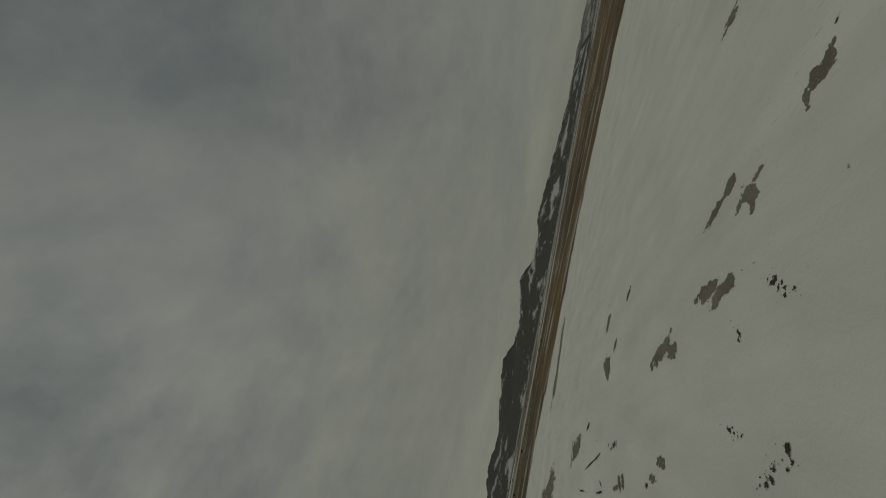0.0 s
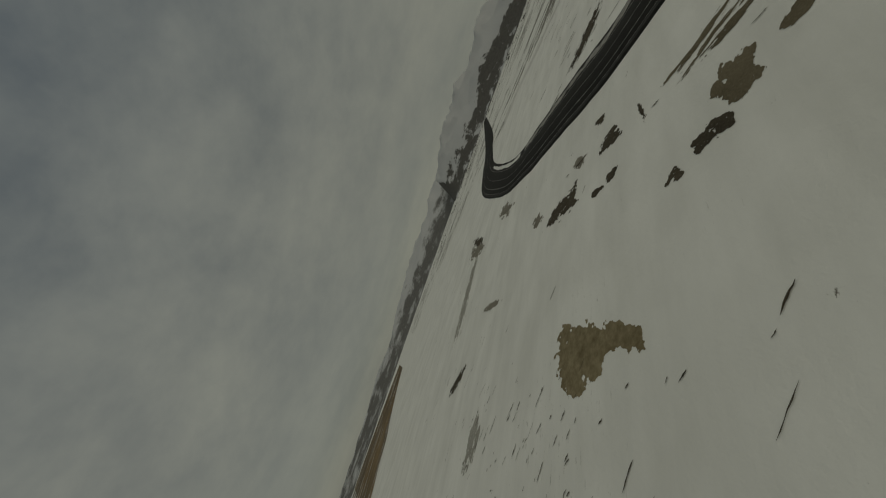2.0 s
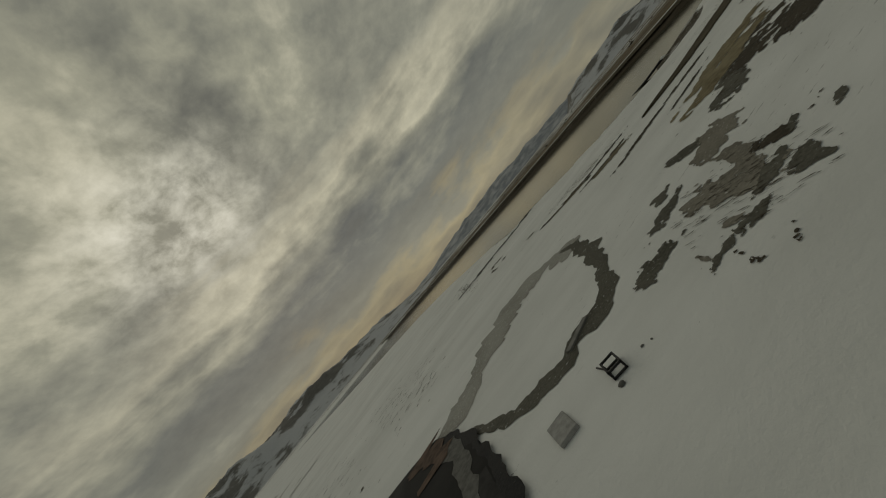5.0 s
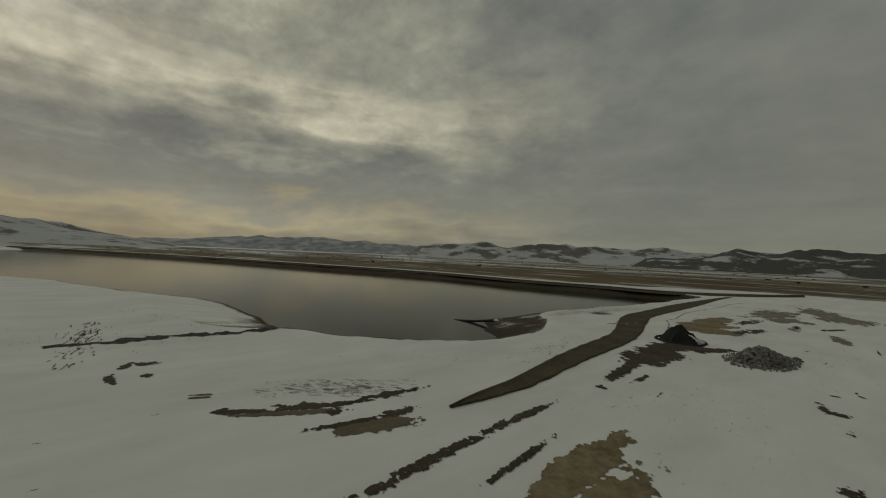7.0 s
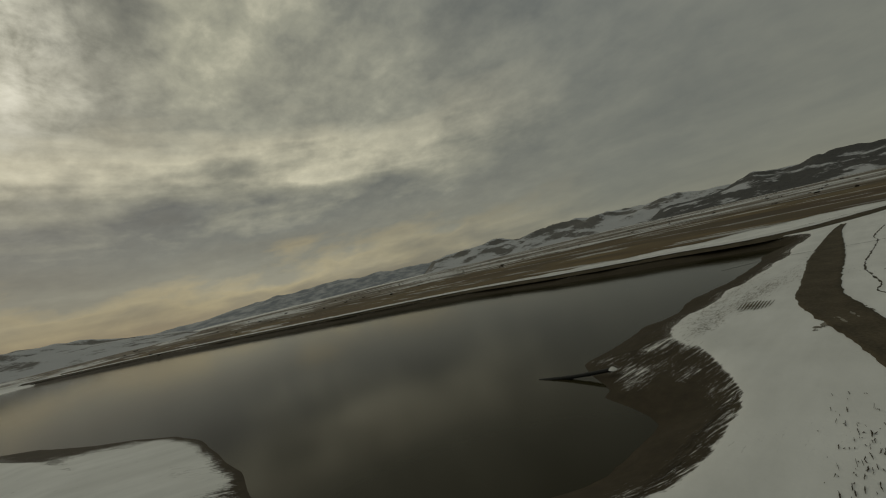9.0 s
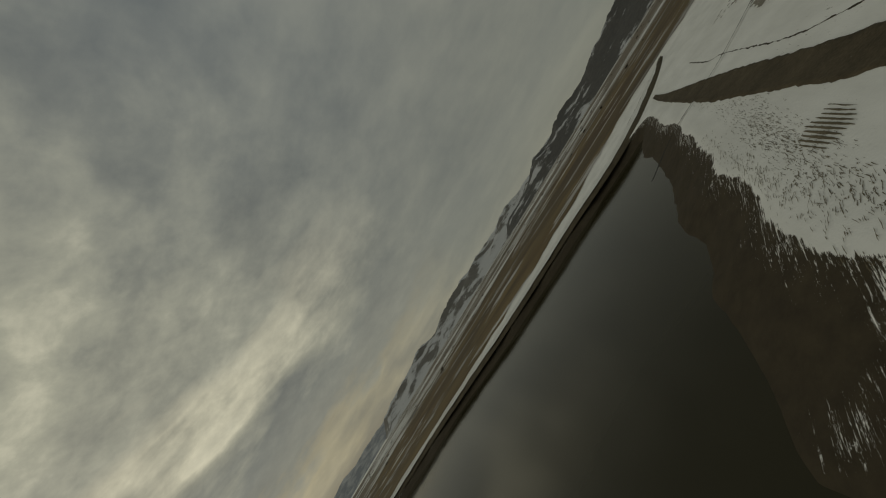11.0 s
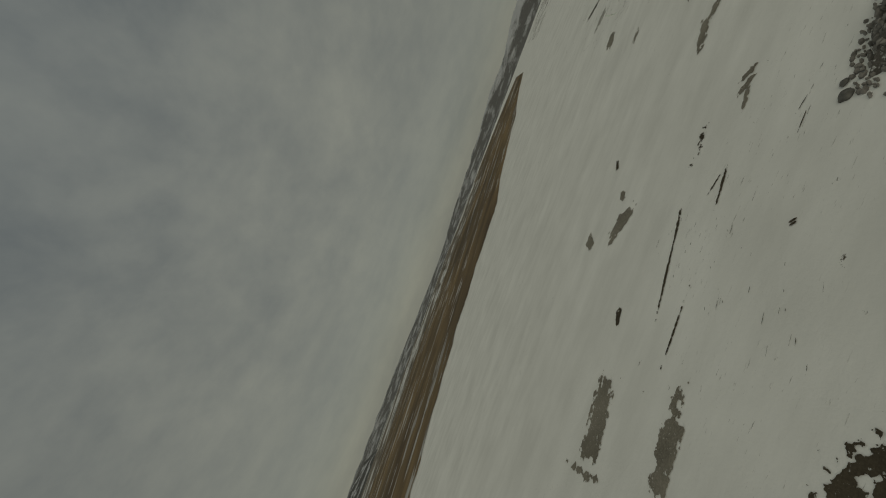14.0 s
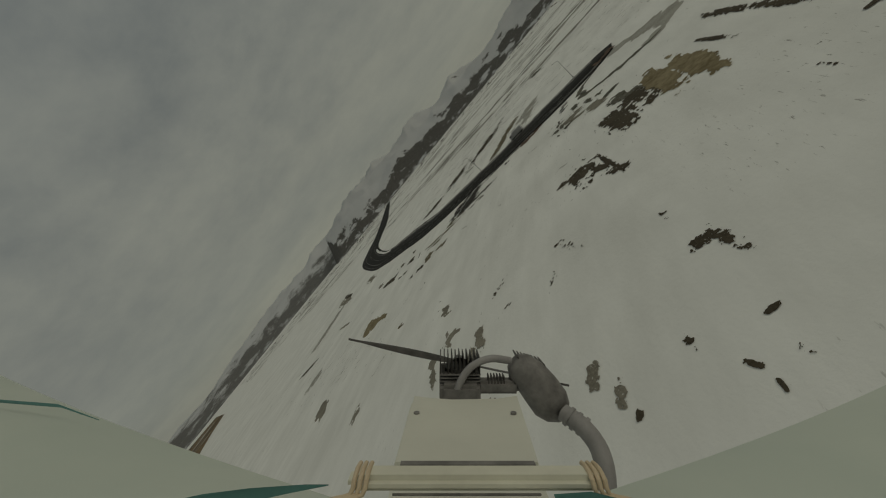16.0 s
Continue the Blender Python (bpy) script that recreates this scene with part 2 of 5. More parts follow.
def hill_look(snow_cut, rock, rock2, soft=0.06, size=1.0, line=None):
    """Rock and scrub with snow lying on the gentler slopes; above the snow line more snow colour, which also stands in
    for haze.
    """
    def build(k, b, p, geo):
        sep, place = k.add("ShaderNodeSeparateXYZ"), k.add("ShaderNodeSeparateXYZ")
        k.link(geo.outputs["Normal"], sep.inputs[0])
        k.link(p, place.inputs[0])
        drift = k.noise(k.scaled(p, (1.0, 1.0, 0.6)), 0.0055 / size, 6, 0.58)
        fine = k.noise(p, 0.035 / size, 6, 0.7)
        hold = k.math("ADD", k.math("MULTIPLY", k.math("SUBTRACT", sep.outputs[2], 0.95), 0.9), k.math("ADD", k.math("MULTIPLY", drift, 0.78), k.math("MULTIPLY", fine, 0.22)))
        # upper slopes paled: haze put into the colour together with the snow
        if line:
            hold = k.math("ADD", hold, k.math("MULTIPLY", k.math("DIVIDE", k.math("SUBTRACT", place.outputs[2], line), 90.0, clamp=True), 0.3))
        col = k.mix(fine, rock, rock2)
        k.link(k.mix(k.ramp(hold, [(snow_cut, 0.0), (snow_cut + soft, 1.0)]), col, (0.55, 0.56, 0.57)), b.inputs["Base Color"])
        bump(k, b, fine, 0.7, 12.0)
    return build


def water_look(k, b, p, geo):
    murk = k.noise(p, 0.012, 4)
    k.link(k.mix(murk, (0.026, 0.023, 0.010), (0.040, 0.035, 0.017)), b.inputs["Base Color"])
    b.inputs["Roughness"].default_value = 0.1
    b.inputs["IOR"].default_value = 1.33
    b.inputs["Specular IOR Level"].default_value = 0.3
    bump(k, b, k.noise(p, 0.9, 4), 0.2, 0.05)


MAT = {
    "ground": material("snowy_ground", ground_look),
    "mud": material("wet_mud", soil_look((0.034, 0.028, 0.019), (0.10, 0.083, 0.056), 0.0)),
    "slush": material("grey_slush", soil_look((0.14, 0.127, 0.10), (0.32, 0.297, 0.245), 0.01)),
    "wet_snow": material("wet_snow", soil_look((0.26, 0.25, 0.215), (0.46, 0.45, 0.41), 0.04)),
    "silt": material("wet_silt", soil_look((0.06, 0.057, 0.044), (0.17, 0.162, 0.13), 0.01)),
    "grass": material("dead_grass", soil_look((0.13, 0.10, 0.05), (0.34, 0.29, 0.18), -0.06, 2.5)),
    "earth": material("black_earth", soil_look((0.018, 0.017, 0.015), (0.05, 0.045, 0.038), 0.02, 0.35)),
    "stubble": material("stubble", soil_look((0.085, 0.072, 0.044), (0.21, 0.178, 0.118), -0.02)),
    "track": material("dirt_track", soil_look((0.046, 0.037, 0.022), (0.125, 0.100, 0.062), -0.06, 1.2)),
    "snow": material("trodden_snow", plain_look((0.64, 0.64, 0.61), (0.80, 0.80, 0.77), 0.3)),
    "west_field": material("west_field", field_look(66, (0.20, 0.145, 0.065))),
    "north_field": material("north_field", field_look(12, (0.27, 0.185, 0.085))),
    "scrubland": material("scrubland", scrubland_look),
    "thin_snow": material("thin_snow", thin_snow_look),
    "asphalt": material("wet_asphalt", plain_look((0.010, 0.0095, 0.009), (0.022, 0.021, 0.019), 0.25), 0.9),
    "shoulder": material("gravel_shoulder", plain_look((0.018, 0.0175, 0.017), (0.045, 0.043, 0.04), 0.9)),
    "shoulder_snow": material("dirty_snow", plain_look((0.16, 0.155, 0.145), (0.42, 0.41, 0.385), 0.8)),
    "red_earth": material("red_brown_earth", plain_look((0.05, 0.030, 0.020), (0.16, 0.105, 0.075), 0.8, 0.5, 0.05)),
    "truck_paint": material("faded_white_paint", plain_look((0.36, 0.36, 0.36), (0.48, 0.48, 0.475), 1.2), 0.4),
    "dark_glass": material("dark_glass", plain_look((0.012, 0.013, 0.015), (0.025, 0.026, 0.03), 1.0), 0.15),
    "paint": material("road_paint", plain_look((0.12, 0.12, 0.11), (0.5, 0.5, 0.47), 0.5)),
    "water": material("lake_water", water_look),
    "dark_hill": material("dark_hill", hill_look(0.555, (0.05, 0.055, 0.055), (0.15, 0.14, 0.13), 0.06, 0.8)),
    "dusky_hill": material("dusky_hill", hill_look(0.53, (0.055, 0.055, 0.052), (0.17, 0.16, 0.148), 0.05, 0.45, 45.0)),
    # lighter grey rock and softer snow edges: aerial haze put into the base colour
    "hazy_hill": material("haze_grey_hill", hill_look(0.52, (0.10, 0.10, 0.098), (0.22, 0.215, 0.205), 0.14, 0.6, 60.0)),
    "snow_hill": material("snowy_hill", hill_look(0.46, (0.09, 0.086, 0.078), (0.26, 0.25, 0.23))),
    # blue-grey tint and low contrast imitate distance haze in the colour
    "far_hill": material("haze_tinted_mountain", hill_look(0.47, (0.25, 0.27, 0.30), (0.33, 0.35, 0.375), 0.16, 0.6)),
    "scrub": material("leafless_scrub", plain_look((0.022, 0.018, 0.014), (0.06, 0.05, 0.038), 0.5)),
    "stone": material("grey_stone", plain_look((0.13, 0.125, 0.115), (0.30, 0.285, 0.26), 1.2, 0.6, 0.05)),
    "stone_dust": material("stone_dust", soil_look((0.06, 0.054, 0.046), (0.17, 0.155, 0.135), 0.07, 0.5)),
    "dark_stone": material("dark_stone", plain_look((0.08, 0.08, 0.072), (0.18, 0.175, 0.16), 1.6, 0.6, 0.03)),
    "tar": material("dark_spoil", soil_look((0.016, 0.016, 0.017), (0.04, 0.038, 0.036), -0.05, 0.6)),
    "steel": material("galvanised_steel", plain_look((0.16, 0.16, 0.16), (0.28, 0.28, 0.275), 6.0), 0.5),
    "rubber": material("black_rubber", plain_look((0.012, 0.012, 0.012), (0.03, 0.03, 0.03), 5.0), 0.55),
    "pale_concrete": material("pale_concrete", plain_look((0.27, 0.265, 0.245), (0.46, 0.45, 0.43), 1.8)),
    "concrete": material("weathered_concrete", plain_look((0.17, 0.165, 0.15), (0.27, 0.26, 0.24), 1.5)),
}


# ---- mesh helpers ----
def mesh_object(name, verts, faces, mat, smooth=False, parent=None):
    me = bpy.data.meshes.new(name)
    me.from_pydata([tuple(v) for v in verts], [], faces)
    me.materials.append(mat)
    if smooth:
        me.polygons.foreach_set("use_smooth", [True] * len(me.polygons))
    ob = new(name, me)
    ob.parent = parent
    return ob


def part(name, bm, mat, parent=None, label="", smooth=True):
    me = bpy.data.meshes.new(name)
    bmesh.ops.recalc_face_normals(bm, faces=bm.faces)
    bm.to_mesh(me)
    bm.free()
    me.materials.append(mat)
    if smooth:
        me.polygons.foreach_set("use_smooth", [True] * len(me.polygons))
        me.set_sharp_from_angle(angle=radians(40))
    ob = new(name, me)
    ob.parent = parent
    return tagged(ob, label) if label else ob


def curve_points(pts, step):
    """Points along a smooth line through pts (tuples of equal length), about step apart."""
    pts = np.array(pts, float)
    ext = np.vstack([2 * pts[0] - pts[1], pts, 2 * pts[-1] - pts[-2]])
    out = []
    for a, b, c, d in zip(ext, ext[1:], ext[2:], ext[3:]):
        n = max(2, int(np.linalg.norm((c - b)[:2]) / step))
        for s in np.arange(n) / n:
            out.append(0.5 * (2 * b + (c - a) * s + (2 * a - 5 * b + 4 * c - d) * s * s + (3 * b - 3 * c + d - a) * s**3))
    return np.array(out + [pts[-1]])


def ribbon(name, line, z, mat, step=3.0, rag=0.0, profile=((-1, 0), (0, 0.02), (1, 0)), seed=0, parent=None, size=4.0):
    """A strip along line, rows of x, y and width. profile: places across (-1 to 1) with their height above z. rag: how far its edges wander."""
    c = curve_points(line, step)
    t = np.gradient(c[:, :2], axis=0)
    t /= np.linalg.norm(t, axis=1, keepdims=True) + 1e-9
    verts, faces, n = [], [], len(profile)
    for i, (x, y, w) in enumerate(c):
        for q, up in profile:
            side = abs(q) ** 4
            wob = rag * w * side * noise.fractal(Vector((x / size, y / size, seed + (7 if q > 0 else 0))), 0.75, 2.0, 4)
            off = q * max(w / 2 + wob, 0.02)
            verts.append((x - t[i, 1] * off, y + t[i, 0] * off, z + up))
    for i in range(len(c) - 1):
        for j in range(n - 1):
            faces.append((i * n + j, i * n + j + 1, (i + 1) * n + j + 1, (i + 1) * n + j))
    ob = mesh_object(name, verts, faces, mat, True, parent)
    if ob.data.polygons[0].normal.z < 0:
        ob.data.flip_normals()
    return ob


# ---- ground, lake ----
WATER_Z = -4.0
CREST = [(60, -1000), (-5, -520), (-32, -330), (-40, -268), (-34, -213), (-26, -182), (-11, -148), (-2, -124), (-5, -111), (-10, -102), (-11, -95), (-11, -86.5), (-14, -71), (-22, -56), (-40, -45), (-58, -41.5), (-74, -44.5),
         (-84, -40.5), (-97, -34), (-112, -25), (-122, -18), (-138, -6), (-160, 7), (-221, 43), (-234, 44), (-238, 34), (-252, -10), (-266, -73), (-298, -150), (-313, -240), (-318, -320), (-335, -520), (-335, -700), (-310, -1000)]


def inside_depth(x, y, poly):
    """Distance from the outline, positive inside."""
    d = np.full(x.shape, 1e9)
    inside = np.zeros(x.shape, bool)
    for (ax, ay), (bx, by) in zip(poly, poly[1:] + poly[:1]):
        ex, ey = bx - ax, by - ay
        s = np.clip(((x - ax) * ex + (y - ay) * ey) / (ex * ex + ey * ey), 0, 1)
        d = np.minimum(d, np.hypot(x - ax - s * ex, y - ay - s * ey))
        cross = ((ay > y) != (by > y)) & (x < (bx - ax) * (y - ay) / (by - ay + 1e-12) + ax)
        inside ^= cross
    return np.where(inside, d, -d)


def spaced(lo, hi, step, far):
    grow = [step * 1.22**i for i in range(60)]
    out = np.cumsum(grow)
    out = out[out < far]
    return np.concatenate([lo - out[::-1], np.arange(lo, hi + 0.1, step), hi + out])


def ground_height(x, y):
    """Height of the plain: level, falling to the lake inside the crest line."""
    wander = np.array([noise.fractal(Vector((a / 30, b / 30, 3.0)), 0.8, 2.0, 4) for a, b in zip(x, y)])
    d = inside_depth(x, y, CREST) + np.where(x > -80, np.interp(y, [-115, -92], [1.0, 3.0]), 3.0) * wander - np.interp(x, [-180, -140, -85, -60], [0.0, 1.2, 1.2, 0.0])
    slope = np.interp(x, [-130, -110, -95, -75, -55, -42], [0.32, 0.32, 0.27, 0.20, 0.22, 0.42])
    slope = np.where(x < -225, 0.4, slope)
    slope = np.where((y < -80) & (x > -80), np.interp(y, [-260, -215, -190, -134, -120, -112, -106, -100], [0.3, 0.2, 0.155, 0.15, 0.185, 0.25, 0.34, 0.5]), slope)
    z = -np.minimum(slope * 2.5 * np.log1p(np.exp(np.clip(d / 2.5, -30, 30))), 7.0)
    # low shoulder along the crest
    return z + 0.5 * np.exp(-((d + 3) / 3.5) ** 2) * (np.hypot(x, y) < 900)


def draped(ob, lift=0.0):
    """Lays a flat sheet on the ground below it."""
    co = np.empty(len(ob.data.vertices) * 3)
    ob.data.vertices.foreach_get("co", co)
    co = co.reshape(-1, 3)
    co[:, 2] += ground_height(co[:, 0], co[:, 1]) + lift
    ob.data.vertices.foreach_set("co", co.ravel())
    ob.data.update()


def build_ground():
    xs, ys = spaced(-430, 260, 3.0, 3900), spaced(-420, 300, 3.0, 3900)
    x, y = np.meshgrid(xs, ys)
    x, y = x.ravel(), y.ravel()
    z = ground_height(x, y)
    n, m = len(xs), len(ys)
    faces = [(j * n + i, j * n + i + 1, (j + 1) * n + i + 1, (j + 1) * n + i) for j in range(m - 1) for i in range(n - 1)]
    ob = mesh_object("ground", np.stack([x, y, z], 1), faces, MAT["ground"], True)
    tagged(ob, "snow covered plain with bare earth banks round the lake", "ground", kind="structure")


build_ground()
lake = mesh_object("water", [(-420, -990, WATER_Z), (140, -990, WATER_Z), (140, 100, WATER_Z), (-420, 100, WATER_Z)], [(0, 1, 2, 3)], MAT["water"])
tagged(lake, "still brown-green water of a reservoir", "water", kind="structure")


# ---- far fields and the dyke ----
def sector(name, rings, z, mat, label, seed):
    """A sheet between an inner and an outer outline, both given as rows of bearing, near, far."""
    rows = np.array(rings, float)
    verts, faces, n = [], [], 10
    az = np.arange(rows[0, 0], rows[-1, 0] + 0.1, 0.8)
    for a in az:
        near, far = np.interp(a, rows[:, 0], rows[:, 1]), np.interp(a, rows[:, 0], rows[:, 2])
        near *= 1 + 0.035 * noise.fractal(Vector((a / 5.0, seed, 0)), 0.8, 2, 4)
        for s in np.linspace(0, 1, n):
            r = near * (far / near) ** s
            verts.append((r * math.sin(radians(a)), r * math.cos(radians(a)), z))
    for i in range(len(az) - 1):
        for j in range(n - 1):
            faces.append((i * n + j, i * n + j + 1, (i + 1) * n + j + 1, (i + 1) * n + j))
    ob = mesh_object(name, verts, faces, mat)
    if ob.data.polygons[0].normal.z < 0:
        ob.data.flip_normals()
    return tagged(ob, label, "field", kind="structure")


sector("west_field", [(200, 1000, 1500), (206, 800, 1800), (214, 650, 1900), (226, 485, 1900), (243, 372, 2000), (255, 325, 2100), (266, 310, 2200), (276, 312, 2300), (290, 360, 2400), (300, 360, 2500), (312, 315, 2500)],
       0.22, MAT["west_field"], "brown winter grassland in strips with thin snow", 1)
sector("north_field", [(309, 318, 2500), (330, 305, 2600), (350, 310, 2600), (370, 325, 2600), (385, 340, 2500), (397, 480, 2300), (404, 600, 2000), (412, 1000, 1500)],
       0.25, MAT["north_field"], "long strips of brown meadow with thin snow between", 1)
sector("east_field", [(56, 1000, 1950), (84, 420, 1950), (100, 300, 1900), (120, 255, 1850), (140, 230, 1750), (160, 225, 1750), (166, 420, 1750), (170, 1080, 1750), (180, 1100, 1750), (196, 1100, 1500), (206, 1100, 1500)],
       0.2, MAT["thin_snow"], "thin snow over ploughed winter fields", 2)
sector("far_scrubland", [(192, 1120, 1720), (202, 1100, 1900), (208, 1100, 2300), (226, 900, 2500), (250, 800, 2450), (276, 760, 2300), (300, 800, 2150), (326, 900, 2150), (345, 1100, 2600), (362, 1250, 2700), (378, 1200, 2700), (396, 1200, 2500)],
       0.5, MAT["scrubland"], "snowy far meadows with dark scrub and bare strips", 3)
ribbon("dyke", [(-320, -1000, 26), (-345, -700, 26), (-345, -520, 26), (-328, -320, 26), (-323, -240, 26), (-308, -155, 26), (-276, -75, 26), (-262, -12, 26), (-248, 30, 26), (-262, 70, 22), (-282, 105, 13), (-300, 132, 3)], 0.0, MAT["track"], 6.0, 0.0,
       ((-1, -0.4), (-0.5, 1.6), (0.5, 1.6), (1, -0.4)))
tagged(bpy.data.objects["dyke"], "low earth dyke along the lake shore", "dyke", kind="structure")
ribbon("dyke_road", [(-320, -1000, 17), (-345, -700, 17), (-345, -520, 17), (-328, -320, 17), (-323, -240, 17), (-308, -155, 17), (-276, -75, 16), (-262, -12, 15), (-248, 30, 14), (-262, 70, 10), (-282, 105, 6), (-300, 128, 1)], 1.64, MAT["snow"], 5.0, 0.18, seed=5, size=9.0)
tagged(bpy.data.objects["dyke_road"], "snow covered track on top of the dyke", "road", kind="structure")


# ---- hills round the plain ----
def hill(name, az0, az1, near, depth, tops, mat, label, seed, rough=0.35):
    """A range of hills between two bearings. tops: rows of bearing and height of the crest in metres."""
    tops = np.array(tops, float)
    m = 26
    step = 0.3
    az = np.arange(az0, az1 + step / 2, step)
    verts, faces = [], []
    for a in az:
        crest = np.interp(a, tops[:, 0], tops[:, 1])
        fade = min(1, (a - az0) / 2.0, (az1 - a) / 2.0)
        for j in range(m):
            s = j / (m - 1)
            r = near + depth * s
            x, y = r * math.sin(radians(a)), r * math.cos(radians(a))
            rise = math.sin(min(s * 1.25, 1.0) * math.pi / 2) ** 1.3 * (1 if s < 0.8 else 1 - (s - 0.8) * 1.5)
            ridge = noise.ridged_multi_fractal(Vector((x / 420, y / 420, seed)), 1.0, 2.1, 5, 1.0, 2.0)
            h = crest * max(fade, 0) * rise * (1 - rough + rough * ridge)
            verts.append((x, y, h - 2.0))
    for i in range(len(az) - 1):
        for j in range(m - 1):
            faces.append((i * m + j, i * m + j + 1, (i + 1) * m + j + 1, (i + 1) * m + j))
    ob = mesh_object(name, verts, faces, mat, True)
    if ob.data.polygons[0].normal.z < 0:
        ob.data.flip_normals()
    return tagged(ob, label, "hill", kind="structure")


hill("hill_north", -22, 36, 2700, 900, [(-22, 75), (-10, 72), (0, 70), (10, 58), (20, 42), (30, 48), (36, 55)], MAT["hazy_hill"], "range of hills dusted with snow, greyed for haze", 1, 0.2)
hill("hill_northeast", 26, 92, 2500, 900, [(26, 50), (34, 70), (45, 95), (55, 120), (65, 160), (75, 190), (84, 190), (92, 140)], MAT["hazy_hill"], "brown hills with thin snow, greyed for haze", 2, 0.2)
hill("hill_east", 76, 148, 1900, 900, [(76, 120), (82, 180), (90, 215), (100, 185), (110, 160), (120, 160), (130, 157), (140, 150), (148, 60)], MAT["dusky_hill"], "dark hills with streaks of snow", 3)
hill("hill_southeast", 138, 214, 1700, 800, [(138, 40), (150, 175), (160, 150), (170, 160), (180, 150), (190, 130), (196, 110), (202, 80), (208, 45), (214, 12)], MAT["snow_hill"], "snowy hillside with grey scrub", 4)
hill("hill_southwest", 204, 262, 3300, 800, [(204, 20), (214, 60), (224, 118), (232, 126), (240, 112), (250, 92), (262, 50)], MAT["far_hill"], "distant mountain with snow, tinted blue grey for haze", 5, 0.25)
hill("hill_west", 244, 292, 2500, 900, [(244, 70), (250, 115), (260, 130), (270, 126), (280, 130), (292, 60)], MAT["snow_hill"], "snow covered hills with dark gullies", 6)
hill("hill_northwest", 276, 356, 2100, 800, [(276, 40), (280, 60), (288, 112), (292, 105), (296, 130), (300, 120), (304, 145), (310, 158), (316, 130), (322, 150), (330, 120), (338, 90), (346, 65), (356, 35)], MAT["dark_hill"], "dark rounded hills with snow streaks", 7, 0.3)

# ---- far shrubs and trees, too many to count ----
def far_shrubs(name, az0, az1, near, far, count, seed, label):
    rng = random.Random(seed)
    ico = bmesh.new()
    bmesh.ops.create_icosphere(ico, subdivisions=1, radius=1)
    base = [v.co.copy() for v in ico.verts]
    tris = [tuple(v.index for v in f.verts) for f in ico.faces]
    ico.free()
    verts, faces = [], []
    for _ in range(count):
        a = radians(rng.uniform(az0, az1))
        r = rng.uniform(near, far)
        x, y, size = r * math.sin(a), r * math.cos(a), rng.uniform(0.7, 1.9)
        for _ in range(3):
            s = size * rng.uniform(0.5, 1.0)
            o = Vector((x + rng.uniform(-2, 2) * size, y + rng.uniform(-2, 2) * size, 0.2 + s * 0.7))
            n = len(verts)
            verts += [o + Vector((c.x * s * 1.5, c.y * s * 1.5, c.z * s)) * rng.uniform(0.7, 1.25) for c in base]
            faces += [tuple(i + n for i in t) for t in tris]
    ob = mesh_object(name, verts, faces, MAT["scrub"])
    tagged(ob, label, "shrubs", kind="stuff")


far_shrubs("western_scrub", 205, 318, 700, 1900, 170, 31, "dark leafless scrub scattered over the grassland")
far_shrubs("eastern_scrub", 62, 150, 1250, 1880, 200, 32, "dark leafless scrub at the foot of the hills")

# ---- highway ----
ROAD = [(90.5, -65, 9), (93.5, -61, 16), (98, -54, 20), (105, -43, 21.5), (113.3, -32.1, 19.8), (119.5, -20.8, 18.8), (127, -12, 19), (133.5, -3.6, 20.5), (142.5, 6.5, 21.5), (156, 19.5, 20), (172, 28, 21), (187, 36.5, 22), (203, 45.5, 22), (246, 64, 19), (358, 84, 26), (450, 82, 27), (600, 72, 27), (1200, 70, 27), (1800, 70, 27)]
highway = ribbon("highway", ROAD, 0.30, MAT["asphalt"], 2.5, 0.02, ((-1.02, -0.35), (-0.97, 0.05), (0, 0.12), (0.97, 0.05), (1.02, -0.35)))
tagged(highway, "wet black asphalt highway with white lane lines", "road", kind="structure")
road_line = curve_points(ROAD, 2.5)


def beside(share, width, extra=0.0):
    """The road's line moved sideways by a share of its half width."""
    t = np.gradient(road_line[:, :2], axis=0)
    t /= np.linalg.norm(t, axis=1, keepdims=True)
    off = share * road_line[:, 2] / 2 + extra
    return np.stack([road_line[:, 0] - t[:, 1] * off, road_line[:, 1] + t[:, 0] * off, np.full(len(off), width)], 1)


for share, width, start in ((-0.53, 0.17, 12), (0.0, 0.12, 8), (0.50, 0.2, 7), (0.79, 0.12, 5)):
    row = beside(share, width)[start:170:2]
    ribbon("lane_line", [tuple(r) for r in row], 0.30 + 0.13 - 0.07 * abs(share), MAT["paint"], 6.0, 0.0, parent=highway)
ribbon("shoulder", [tuple(r) for r in beside(0.86, 1.6)[6:120:3]], 0.375, MAT["shoulder"], 6.0, 0.15, parent=highway)
ribbon("snow_strip", [tuple(r) for r in beside(-0.76, 2.3)[3:70:3]], 0.39, MAT["shoulder_snow"], 1.5, 0.5, parent=highway, seed=61, size=6.0)
ribbon("snow_strip", [tuple(r) for r in beside(-0.76, 2.0)[72:120:3]], 0.39, MAT["snow"], 4.0, 0.3, parent=highway, seed=65, size=12.0)
ribbon("debris", [tuple(r) for r in beside(0.76, 1.9)[2:12:2]], 0.40, MAT["dark_stone"], 0.8, 0.6, parent=highway, seed=63, size=5.0)
ribbon("debris", [tuple(r) for r in beside(0.55, 4.0)[0:4]], 0.45, MAT["red_earth"], 0.5, 0.9, parent=highway, seed=64, size=3.0)
ribbon("debris", [tuple(r) for r in beside(0.97, 1.4)[1:22:2]], 0.36, MAT["tar"], 0.7, 0.8, parent=highway, seed=66, size=4.0)


